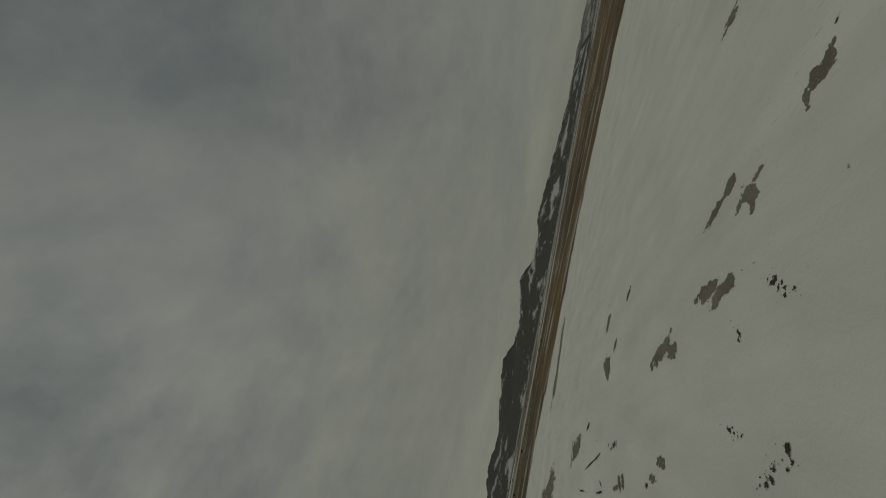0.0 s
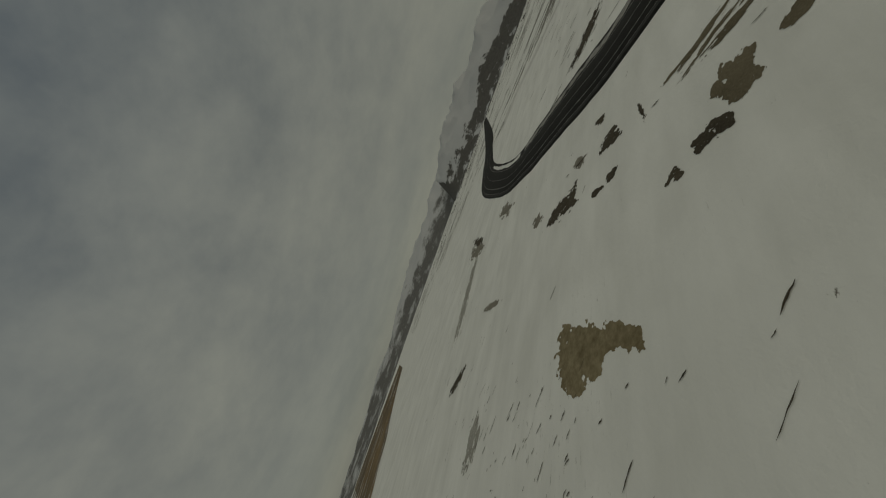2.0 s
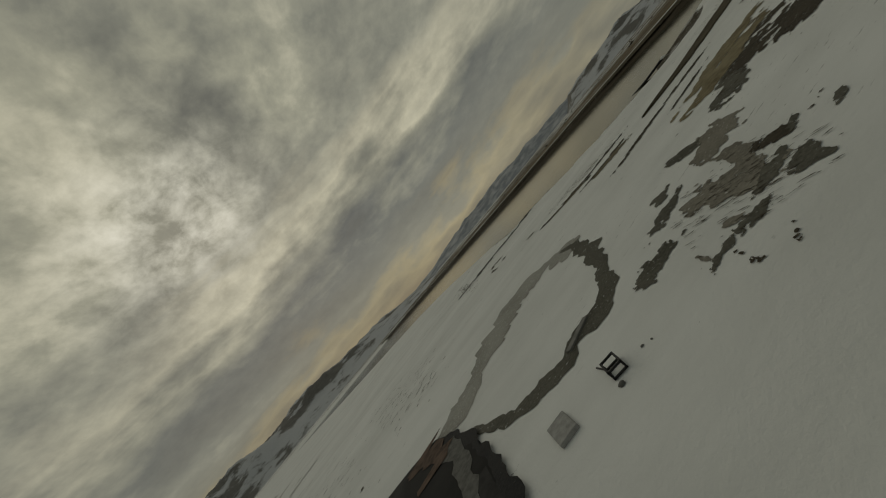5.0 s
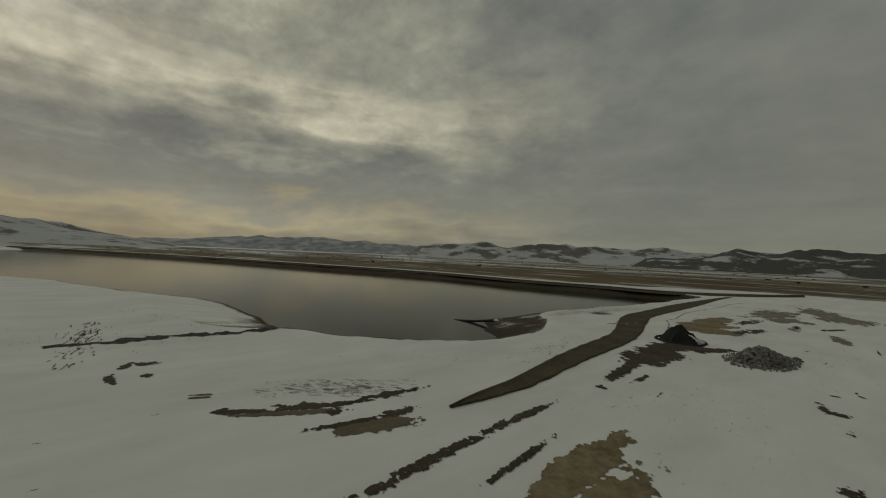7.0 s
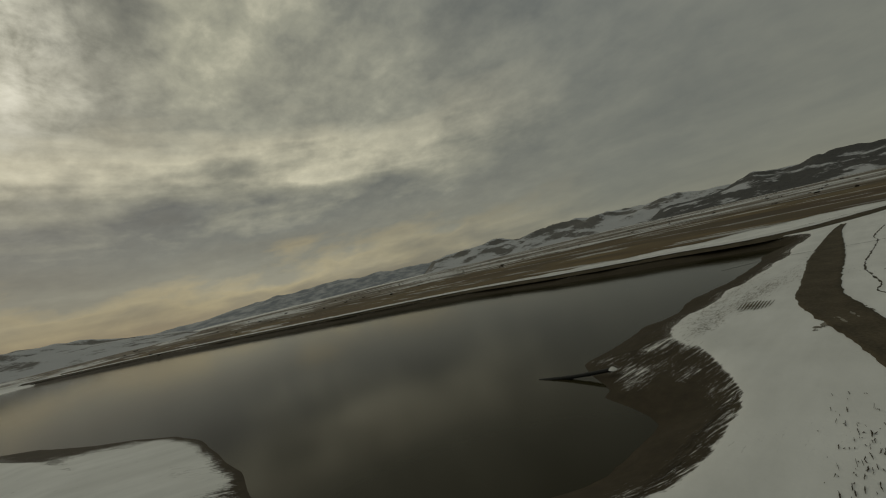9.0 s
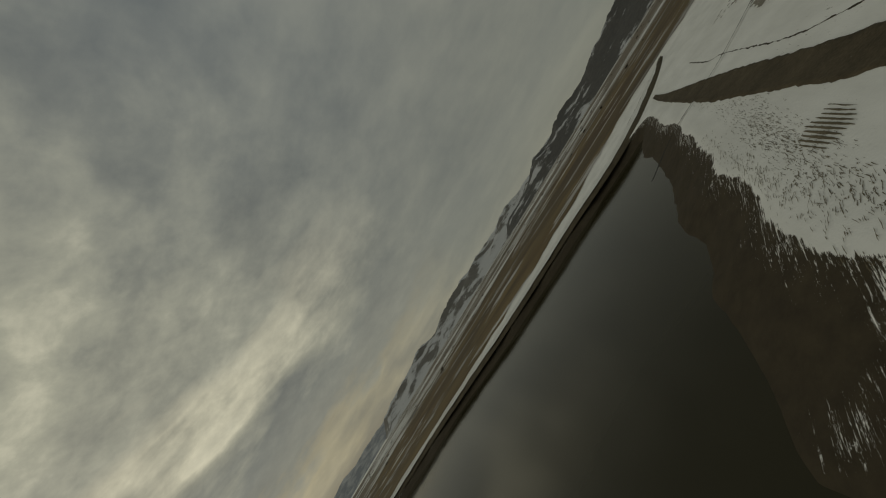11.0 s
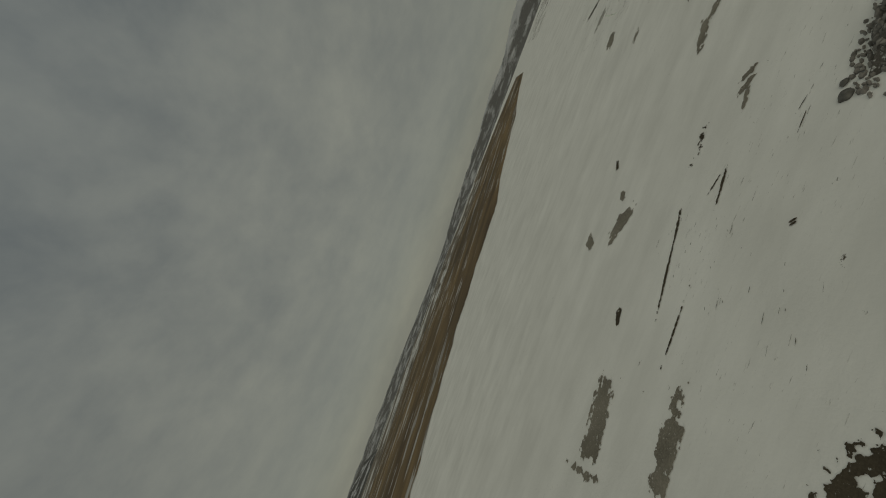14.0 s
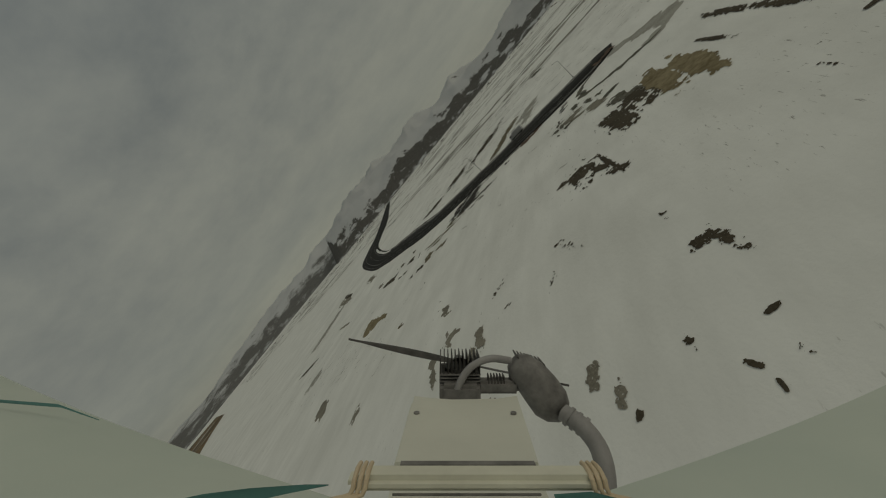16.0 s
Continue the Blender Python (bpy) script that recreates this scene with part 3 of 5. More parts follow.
def street_lamp(x, y, turn):
    base = new("street_lamp")
    base.location, base.rotation_euler = (x, y, 0.0), (0, 0, radians(turn))
    bm = bmesh.new()
    bmesh.ops.create_cone(bm, segments=10, radius1=0.11, radius2=0.06, depth=8.6, matrix=Matrix.Translation((0, 0, 4.3)), cap_ends=True)
    part("pole", bm, MAT["steel"], base)
    bm = bmesh.new()
    bmesh.ops.create_cone(bm, segments=8, radius1=0.05, radius2=0.04, depth=2.0, matrix=pose(0.9, 0, 8.85, 0, 75, 0), cap_ends=True)
    part("arm", bm, MAT["steel"], base)
    bm = bmesh.new()
    bmesh.ops.create_cube(bm, size=1, matrix=pose(2.1, 0, 9.1, 0, -8, 0) @ Matrix.Diagonal((0.75, 0.28, 0.14, 1)))
    bmesh.ops.bevel(bm, geom=bm.edges[:], offset=0.04, segments=2, affect="EDGES")
    part("lamp_head", bm, MAT["steel"], base)
    bm = bmesh.new()
    bmesh.ops.create_cube(bm, size=1, matrix=Matrix.Translation((0, 0, 0.12)) @ Matrix.Diagonal((0.5, 0.5, 0.24, 1)))
    part("footing", bm, MAT["concrete"], base)
    return tagged(base, "grey steel lamp post beside the highway", "street lamp", group="lamps along the highway")


street_lamp(110.5, -59.5, 60)
street_lamp(141, -15.5, 60)

# ---- tracks and ditches ----
track = ribbon("dirt_track", [(-240, 66, 2), (-211, 49, 4), (-151, 18, 9), (-109, -3, 8), (-94, -10, 9), (-80, -13.6, 9), (-66, -16.2, 8), (-52, -19, 7.2), (-40, -23, 7), (-27, -28.5, 6.5), (-12, -34.5, 5.5), (5, -40.5, 4), (14, -45, 2.5), (20, -48, 0.4)], 0.03, MAT["track"], 1.0, 0.06,
               ((-1, 0.0), (-0.9, 0.3), (-0.7, 0.1), (-0.3, 0.04), (0.0, 0.1), (0.3, 0.04), (0.7, 0.1), (0.9, 0.3), (1, 0.0)), 3)
tagged(track, "broad dark brown dirt track scraped through the snow", "track", kind="structure")
ditch = ribbon("ditch", [(-203, 62, 0.35), (-175, 43.5, 0.35), (-161, 37, 0.3), (-121, 12.5, 0.3), (-98, 3.5, 0.28), (-90.5, -1, 0.28), (-80, -2.5, 0.3), (-57, -8, 0.5)], 0.03, MAT["mud"], 0.4, 1.3, seed=11, size=3.0)
tagged(ditch, "narrow muddy furrow in the snow", "ditch", kind="structure")
ditch = ribbon("ditch", [(27, -124.5, 1.4), (20, -120.5, 2.4), (14.5, -117, 3.0), (10, -115.8, 2.8), (4.5, -110, 3.0), (-1, -105.5, 2.4), (-7, -102.8, 1.6), (-11, -101.2, 0.8)], 0.03, MAT["earth"], 0.5, 0.9, seed=12, size=3.0)
draped(ditch, 0.08)
tagged(ditch, "dark weedy ditch running to the lake", "ditch", kind="structure")
ribbon("slush_track", [(90, -62, 2.5), (82, -60.8, 5.5), (74, -62.8, 7), (65, -63.5, 7.5), (59, -58, 6), (60, -51, 4)], 0.035, MAT["wet_snow"], 0.5, 0.4, seed=13, size=5.0)
ribbon("rutted_track", [(58, -55, 1.2), (60, -51, 2.4), (63, -47.7, 2.4), (74, -41, 2.2), (78, -40.6, 2.4), (80, -41.8, 2.6), (84, -43.3, 2.4), (86.5, -47, 2.0), (87, -54, 1.0)], 0.04, MAT["silt"], 0.4, 0.5, seed=15, size=4.0)
tagged(bpy.data.objects["rutted_track"], "muddy wheel ruts in a turning loop", "track", kind="structure")
tagged(bpy.data.objects["slush_track"], "slushy turning loop at the road's end", "track", kind="structure")
# narrow dark strip held half a metre above the snow
ribbon("thin_dark_line", [(-164, 60, 0.5), (-161, 42, 0.4), (-160, 29, 0.4), (-163, 9, 0.5), (-155, -13, 0.8)], 0.5, MAT["tar"], 1.0, 0.4, seed=14)
tagged(bpy.data.objects["thin_dark_line"], "thin dark line across the snow", "track", kind="structure")


# ---- bare patches in the snow ----
def lattice(x, y, seed):
    """Smooth noise between -1 and 1 on arrays."""
    xi, yi = np.floor(x).astype(np.int64), np.floor(y).astype(np.int64)
    fx, fy = x - xi, y - yi
    fx, fy = fx * fx * (3 - 2 * fx), fy * fy * (3 - 2 * fy)

    def at(a, b):
        n = (a * 374761393 + b * 668265263 + seed * 974634777) & 0x7FFFFFFF
        n = ((n ^ (n >> 13)) * 1274126177) & 0x7FFFFFFF
        return ((n ^ (n >> 16)) & 0xFFFF) / 32767.5 - 1
    return (at(xi, yi) * (1 - fx) + at(xi + 1, yi) * fx) * (1 - fy) + (at(xi, yi + 1) * (1 - fx) + at(xi + 1, yi + 1) * fx) * fy


def layered(x, y, seed, octaves=5, gain=0.55):
    out, size = 0, 1.0
    for k in range(octaves):
        out = out + size * lattice(x * 2.07**k + 17.3 * k, y * 2.07**k - 9.1 * k, seed + k)
        size *= gain
    return out


WORDS = {"mud": "ragged patch of dark wet mud in the snow", "slush": "patch of grey thawing ground in the snow", "grass": "patch of pale dead grass in the snow",
         "olive": "patch of olive brown soil in the snow", "earth": "patch of black earth speckled with snow", "crumbs": "crumbs of dark mud strewn over the snow", "ragged": "torn patch of dark mud in the snow", "thaw": "patch of half-thawed grey snow", "silt": "patch of grey wet silt in the snow", "stripe": "stripe of olive brown grass in the snow", "clods": "loose clods of black earth on the snow", "speckle": "black clods of earth scattered through thin snow", "stubble": "striped patch of brown stubble in the snow", "rows": "rows of brown stubble showing through the snow", "wet": "apron of dark wet mud round the mound", "red": "patch of red-brown earth beside the road's end"}
# strength of the broad break-up, of the streaks along the patch, of the crumbs
BREAK = {"mud": (0.42, 0.42, 0.42), "slush": (0.40, 0.42, 0.28), "grass": (0.30, 0.2, 0.16), "olive": (0.28, 0.3, 0.2), "earth": (0.27, 0.08, 0.3), "thaw": (0.4, 0.4, 0.2), "silt": (0.42, 0.42, 0.3), "stripe": (0.2, 0.6, 0.12), "clods": (0.22, 0.1, 0.85), "speckle": (0.25, 0.15, 0.8), "crumbs": (0.35, 0.15, 0.75), "ragged": (0.55, 0.3, 0.5), "stubble": (0.30, 1.1, 0.1), "rows": (0.2, 0.3, 0.15), "red": (0.4, 0.3, 0.4), "wet": (0.35, 0.1, 0.22)}
# how much of the ellipse stays bare
FILL = {"mud": 1.02, "slush": 1.0, "grass": 1.18, "olive": 1.08, "earth": 1.15, "thaw": 1.0, "silt": 1.0, "stripe": 0.92, "clods": 0.6, "speckle": 1.12, "crumbs": 0.06, "ragged": 0.82, "stubble": 0.47, "rows": 0.62, "red": 1.0, "wet": 1.12}
patch_count = [0]


def bare_patch(kind, *lobes):
    """A ragged sheet of bare ground: uneven noise over one or more ellipses (centre x, y, length, width, turn), cut off at its zero line."""
    i = patch_count[0] = patch_count[0] + 1
    lobes = [lobe if lobe[2] >= lobe[3] else (lobe[0], lobe[1], lobe[3], lobe[2], lobe[4] + 90) for lobe in lobes]
    cx, cy, length, width, turn = max(lobes, key=lambda lobe: lobe[2] * lobe[3])
    c, s = math.cos(radians(turn)), math.sin(radians(turn))
    reach = 1.5
    lo, hi = [1e9, 1e9], [-1e9, -1e9]
    for px, py, pl, pw, pt in lobes:
        along = radians(pt - turn)
        dx, dy = px - cx, py - cy
        mid = (c * dx + s * dy, c * dy - s * dx)
        half = (math.hypot(pl * math.cos(along), pw * math.sin(along)) / 2 * reach, math.hypot(pl * math.sin(along), pw * math.cos(along)) / 2 * reach)
        for k in (0, 1):
            lo[k], hi[k] = min(lo[k], mid[k] - half[k]), max(hi[k], mid[k] + half[k])
    g = min(max(math.sqrt((hi[0] - lo[0]) * (hi[1] - lo[1]) / 12000), 0.07), min(lobe[3] for lobe in lobes) / 6)
    if kind in ("speckle", "earth", "clods"):
        g = 0.16
    g = max(g, math.sqrt((hi[0] - lo[0]) * (hi[1] - lo[1]) / 60000))
    x, y = np.meshgrid(np.linspace(lo[0], hi[0], int((hi[0] - lo[0]) / g) + 3), np.linspace(lo[1], hi[1], int((hi[1] - lo[1]) / g) + 3), indexing="ij")
    wx, wy = cx + c * x - s * y, cy + s * x + c * y
    f = np.full(x.shape, -9.0)
    for px, py, pl, pw, pt in lobes:
        lc, ls = math.cos(radians(pt)), math.sin(radians(pt))
        rho = np.hypot(((wx - px) * lc + (wy - py) * ls) * 2 / pl, ((wy - py) * lc - (wx - px) * ls) * 2 / pw)
        f = np.maximum(f, (1 - rho) * math.sqrt(pw / width))
    broad, streak, crumb = BREAK[kind]
    if width < 8 and kind in ("mud", "slush", "grass", "olive", "red", "silt", "thaw"):
        calm = max(width / 8, 0.35)
        streak, crumb = streak * calm, crumb * calm
    bit = {"crumbs": 0.45, "speckle": 0.42, "earth": 0.5, "clods": 0.5}.get(kind, 0.9)
    wave = max(0.5, width * 0.5)
    across = 0.55 if kind in ("stubble", "stripe") else min(max(width * 0.2, 0.35), 1.1)
    f = f - (1 - FILL[kind]) + broad * layered(x / wave, y / wave, i * 7, 5, 0.6)
    f = f + streak * layered(x / (across * 7), y / across, i * 7 + 3, 4, 0.6) + crumb * layered(x / bit, y / bit, i * 7 + 5, 4, 0.65)
    if kind == "rows":
        f = f + 0.75 * np.cos(y * 2 * math.pi / 0.68 + 1.2 * lattice(x / 4, y / 4, i)) - 0.15
    f[0], f[-1], f[:, 0], f[:, -1] = -1, -1, -1, -1
    z = 0.015 + 0.0005 * i
    up = z + 0.03 * np.clip(f, 0, 0.6)
    n, m = f.shape
    on = f > 0
    index = np.full(f.shape, -1)
    index[on] = np.arange(on.sum())
    verts = np.stack([cx + c * x[on] - s * y[on], cy + s * x[on] + c * y[on], up[on]], 1).tolist()
    count = on[:-1, :-1].astype(int) + on[1:, :-1] + on[1:, 1:] + on[:-1, 1:]
    a, b = np.nonzero(count == 4)
    faces = np.stack([index[a, b], index[a + 1, b], index[a + 1, b + 1], index[a, b + 1]], 1).tolist()
    cut = {}

    def edge(p, q):
        key = (min(p, q), max(p, q))
        if key not in cut:
            p, q = key
            w = f[p] / (f[p] - f[q])
            ex, ey = x[p] + w * (x[q] - x[p]), y[p] + w * (y[q] - y[p])
            cut[key] = len(verts)
            verts.append((cx + c * ex - s * ey, cy + s * ex + c * ey, z))
        return cut[key]

    for a, b in zip(*np.nonzero((count > 0) & (count < 4))):
        loop = [(a, b), (a + 1, b), (a + 1, b + 1), (a, b + 1)]
        face = []
        for p, q in zip(loop, loop[1:] + loop[:1]):
            if on[p]:
                face.append(int(index[p]))
            if on[p] != on[q]:
                face.append(edge(p, q))
        if len(face) > 2:
            faces.append(face)
    if not faces:
        return
    ob = mesh_object("bare_patch", verts, faces, MAT[{"thaw": "wet_snow", "stripe": "stubble", "clods": "earth", "speckle": "earth", "rows": "stubble", "olive": "stubble", "crumbs": "mud", "ragged": "mud", "red": "red_earth", "wet": "mud"}.get(kind, kind)], True)
    tagged(ob, WORDS[kind], "bare ground", kind="structure")


bare_patch("slush", (47.9, 31.8, 1.02, 0.58, 14), (46.1, 31.5, 3.32, 2.41, 153), (43.8, 31.9, 2.71, 0.7, 67))
bare_patch("slush", (31.4, 38.5, 3.66, 2.43, 157), (27.3, 39.1, 5.97, 1.75, 171))
bare_patch("slush", (34.9, 33.4, 2.15, 0.99, 172), (32.9, 33.2, 4.05, 2.05, 118), (30.8, 34, 2.01, 1.12, 20), (32.4, 31.1, 1.78, 0.92, 33))
bare_patch("slush", (47.9, 63.6, 4.71, 2.76, 155))
bare_patch("slush", (76.6, 83.8, 9.25, 5.54, 13))
bare_patch("mud", (53.8, 31.7, 0.58, 0.28, 55))
bare_patch("mud", (49.7, 33.1, 0.72, 0.37, 11))
bare_patch("crumbs", (29.9, 20.3, 5.78, 2.22, 107))
bare_patch("crumbs", (22.7, 20.7, 4.22, 1.84, 99))
bare_patch("crumbs", (16.6, 13.3, 4.74, 1.48, 132))
bare_patch("grass", (103.4, 61.6, 11.61, 6.93, 24), (99.8, 56.9, 10.39, 2.73, 33), (100.7, 64.8, 4.84, 2.66, 21))
bare_patch("olive", (69.5, 46.2, 1.38, 0.75, 121), (69, 47, 1.97, 0.98, 6), (68.1, 46, 2.1, 0.79, 64))
bare_patch("crumbs", (79.8, 35.3, 4.95, 1.71, 164))
bare_patch("mud", (80.5, 34.1, 1.81, 0.29, 12))
bare_patch("mud", (122.4, 31.7, 4.61, 0.74, 161))
bare_patch("mud", (129.2, 36.4, 5.48, 3.72, 47))
bare_patch("slush", (141.2, 42.3, 6.15, 2.53, 7))
bare_patch("mud", (121.6, 41.4, 2.44, 2, 11))
bare_patch("mud", (138.6, 51.4, 12.01, 5.22, 43))
bare_patch("slush", (153.1, 58.6, 6.83, 3.16, 26))
bare_patch("slush", (209.4, 70.9, 23.58, 5.9, 20))
bare_patch("slush", (249.6, 105.8, 39.21, 7.47, 24))
bare_patch("mud", (124.1, 44.8, 3.32, 1.6, 42))
bare_patch("mud", (139.5, 33.6, 3.54, 1.64, 18))
bare_patch("thaw", (219.4, 117.3, 43.23, 12.69, 155))
bare_patch("slush", (162.1, 89.3, 19.3, 2.16, 39))
bare_patch("mud", (163.1, 119.5, 14.93, 4.36, 74))
bare_patch("thaw", (125, 102.2, 10.42, 6.55, 130))
bare_patch("mud", (259.6, 103.6, 36.96, 4.4, 20))
bare_patch("olive", (103.4, 28.2, 5.78, 3.16, 128), (103.7, 28, 6.52, 2.14, 169), (103.8, 29.9, 5.14, 1.36, 167))
bare_patch("mud", (101.7, 32.8, 3.26, 1.64, 5), (102.7, 34.8, 3.03, 1.93, 16), (100.9, 33.3, 1.46, 0.95, 24))
bare_patch("ragged", (104.3, 38.5, 2.58, 1.99, 93))
bare_patch("olive", (99.8, 23.3, 3.88, 2.02, 66), (97.7, 21.2, 3.44, 2.2, 145))
bare_patch("crumbs", (100.9, 15.7, 3.1, 1.06, 117))
bare_patch("stripe", (117, 25.6, 6.59, 0.89, 52))
bare_patch("stripe", (114.9, 23.1, 9.92, 1.22, 65))
bare_patch("stripe", (112.7, 23.6, 8.18, 1.04, 64))
bare_patch("stripe", (112.6, 12.8, 6.92, 1.83, 64))
bare_patch("stripe", (110.5, 14, 5.83, 1.72, 47))
bare_patch("stripe", (110.4, 23.3, 6.87, 1.12, 53))
bare_patch("stripe", (109.4, 23, 4.62, 0.89, 50))
bare_patch("stripe", (109.7, 16.5, 6.28, 1.45, 65))
bare_patch("stripe", (107.8, 15.6, 9.23, 1.5, 67))
bare_patch("stripe", (106.2, 13.5, 6.39, 0.64, 70))
bare_patch("stripe", (107.8, 8.1, 3.6, 1.92, 61))
bare_patch("earth", (104.8, -0.9, 13.2, 2.08, 59), (105.2, 1, 6.69, 1.78, 54), (107.5, 2.9, 10.76, 3.26, 59), (109.5, 3.8, 9.73, 5.06, 71), (111.3, 2.9, 9.19, 5.22, 85), (110.2, 3.7, 8.99, 3.76, 99), (115, -1.7, 9.61, 5.24, 119), (110.5, 8, 4, 2.33, 86))
bare_patch("speckle", (113.7, 2.9, 7.33, 4.64, 103), (118, 6.3, 10.51, 5.09, 115), (120.5, 0.3, 5.97, 4.56, 105), (117.4, 11.1, 3.89, 2.22, 97), (121.5, 5.3, 3.74, 3.07, 36))
bare_patch("olive", (107.9, 8.2, 4.73, 1.2, 44))
bare_patch("speckle", (109.4, -15.6, 21.89, 1.21, 63))
bare_patch("red", (100.1, -28.9, 11.91, 2.95, 72))
bare_patch("mud", (101.1, 0.7, 3.11, 0.97, 65), (98.6, 0.2, 2.93, 1.64, 63), (100.8, 4, 2.37, 1.12, 81), (102, 5.1, 2.39, 0.57, 55))
bare_patch("mud", (104, 7.8, 2.14, 0.28, 48))
bare_patch("crumbs", (104.6, 9.2, 1.44, 0.46, 75))
bare_patch("olive", (151, -36.9, 42.45, 6.38, 133))
bare_patch("thaw", (148.4, -51.7, 25.82, 9.13, 121), (136.9, -47.1, 17.98, 7.31, 130))
bare_patch("red", (99, -28.4, 6.6, 1.9, 72), (102, -26.3, 4.97, 2.8, 72), (104.7, -25.5, 2.05, 1.08, 60))
bare_patch("mud", (104.3, -22.5, 2.59, 0.89, 41))
bare_patch("crumbs", (105.4, -23.6, 6.32, 2.93, 65))
bare_patch("mud", (108, -20.4, 0.84, 0.37, 34))
bare_patch("ragged", (107.9, -22.1, 3.08, 0.98, 53))
bare_patch("clods", (110.7, -15.4, 13.7, 1.83, 51))
bare_patch("clods", (115.7, -10, 4.09, 1.81, 8))
bare_patch("clods", (119.5, -7, 3.24, 2.05, 65))
bare_patch("crumbs", (99.4, -6.8, 2.54, 0.59, 51))
bare_patch("mud", (101.4, -4.1, 0.87, 0.21, 19))
bare_patch("crumbs", (95.5, -9.7, 2.41, 0.39, 49))
bare_patch("crumbs", (81.9, -20.2, 6.37, 1.15, 34))
bare_patch("slush", (70.8, -29.9, 8.19, 3.98, 50), (59.4, -31.5, 6.67, 3.75, 7), (67.7, -29, 6.94, 1.47, 21))
bare_patch("silt", (68.8, -35.3, 5.82, 1.88, 164), (64.9, -36.5, 3.11, 1.83, 4))
bare_patch("silt", (46.9, -29.9, 12.1, 2.77, 9), (50.1, -31.7, 4.74, 1.94, 178))
bare_patch("silt", (76.3, -35.2, 4.94, 2.75, 148), (75.3, -34.4, 2.95, 1.58, 29))
bare_patch("silt", (78.8, -29.9, 2.86, 0.86, 156), (76.9, -28.2, 2.78, 1.21, 139), (72.8, -27, 3.81, 1.4, 163))
bare_patch("silt", (68, -25.5, 2.07, 0.97, 166))
bare_patch("silt", (73.4, -25.4, 2.43, 1.67, 151), (74.4, -24.7, 1.49, 0.83, 57))
bare_patch("slush", (76.2, -29.2, 1.99, 0.95, 68))
bare_patch("slush", (78.4, -31.2, 1.95, 0.38, 44))
bare_patch("silt", (57.4, -35.9, 3.18, 2.24, 84))
bare_patch("silt", (57.8, -33.9, 2.62, 2.14, 86))
bare_patch("ragged", (68.2, -26.7, 2.24, 1.66, 51))
bare_patch("crumbs", (80.6, -28.3, 2.82, 0.73, 37))
bare_patch("crumbs", (79.9, -26.2, 3.52, 0.66, 8))
bare_patch("crumbs", (81.4, -28.8, 1.32, 0.39, 85))
bare_patch("crumbs", (66.9, -23.9, 2.46, 0.86, 158))
bare_patch("silt", (68.7, -22.9, 1.69, 0.7, 168))
bare_patch("mud", (32, -70.2, 7.91, 1.41, 118), (27.3, -64.6, 9.37, 2.25, 127), (19.9, -58.1, 11.9, 1.73, 144))
bare_patch("olive", (30.2, -65.6, 10.96, 1.42, 123))
bare_patch("mud", (29.4, -57.4, 8.6, 1.23, 139), (24.2, -53.6, 5.38, 1.73, 150))
bare_patch("olive", (28.4, -53.9, 9.22, 3.31, 138))
bare_patch("mud", (27.9, -60.8, 2.06, 1.43, 135))
bare_patch("mud", (32.1, -96.1, 4.55, 1.29, 67))
bare_patch("mud", (27.2, -101.1, 2.99, 1.89, 34))
bare_patch("mud", (25.1, -99.6, 3.11, 1.9, 129))
bare_patch("mud", (28.8, -93.4, 1.64, 1.22, 59))
bare_patch("stubble", (30.7, -79.9, 2.67, 2.3, 125))
bare_patch("crumbs", (-18.2, -16.8, 5.01, 2.84, 175))
bare_patch("mud", (-6.8, -21.5, 5.81, 1.07, 150))
bare_patch("slush", (-72.3, -15.6, 15.54, 4.22, 138))
bare_patch("grass", (34.8, -30.4, 18.51, 4.3, 151), (29.3, -32.3, 18.49, 3.72, 153))
bare_patch("mud", (39.3, -21.8, 12.46, 5.85, 161), (39.9, -28.3, 12.43, 2.93, 160))
bare_patch("ragged", (35.5, -6.9, 10.05, 6.56, 166))
bare_patch("mud", (29.3, -8.7, 5.63, 2.14, 5))
bare_patch("mud", (23.3, -8.1, 6.02, 1.88, 20))
bare_patch("crumbs", (5.3, 0.5, 3.23, 1.14, 174))
bare_patch("ragged", (-2, 3.2, 2.37, 1.78, 63), (-4.2, 2.3, 4.47, 1.08, 169))
bare_patch("crumbs", (20.7, 7.9, 8.38, 2.54, 4))
bare_patch("mud", (-12.1, 7.6, 1.26, 0.61, 90))
bare_patch("ragged", (-13.7, 12, 1.22, 0.58, 11))
bare_patch("mud", (-15.9, 12.4, 0.83, 0.26, 155))
bare_patch("crumbs", (-8.7, 12.7, 2.34, 0.98, 170))
bare_patch("crumbs", (-15.4, 9.8, 2.09, 0.82, 151))
bare_patch("slush", (-2.9, 20.1, 3.19, 1.45, 148))
bare_patch("slush", (-6.9, 19.5, 2.77, 1.2, 144))
bare_patch("mud", (-9.5, 19.7, 1.02, 0.61, 140))
bare_patch("mud", (32.1, -45.3, 16.63, 1.45, 156), (19.5, -39.3, 14.95, 1.25, 152))
bare_patch("mud", (28.6, -37.2, 12.62, 0.89, 157))
bare_patch("crumbs", (0.6, -19.9, 4.48, 0.66, 155))
bare_patch("mud", (28.4, -9.6, 12.73, 0.92, 160))
bare_patch("slush", (6.8, 32.3, 5.13, 2.32, 132))
bare_patch("slush", (19.8, 31.1, 6.03, 2.2, 154))
bare_patch("slush", (-22.1, 26.1, 3.31, 1.32, 103))
bare_patch("slush", (-24.2, 26.6, 3.2, 1.39, 112))
bare_patch("slush", (-27.1, 26.9, 4.37, 0.79, 160))
bare_patch("slush", (3.2, 35.2, 8.79, 2.34, 172))
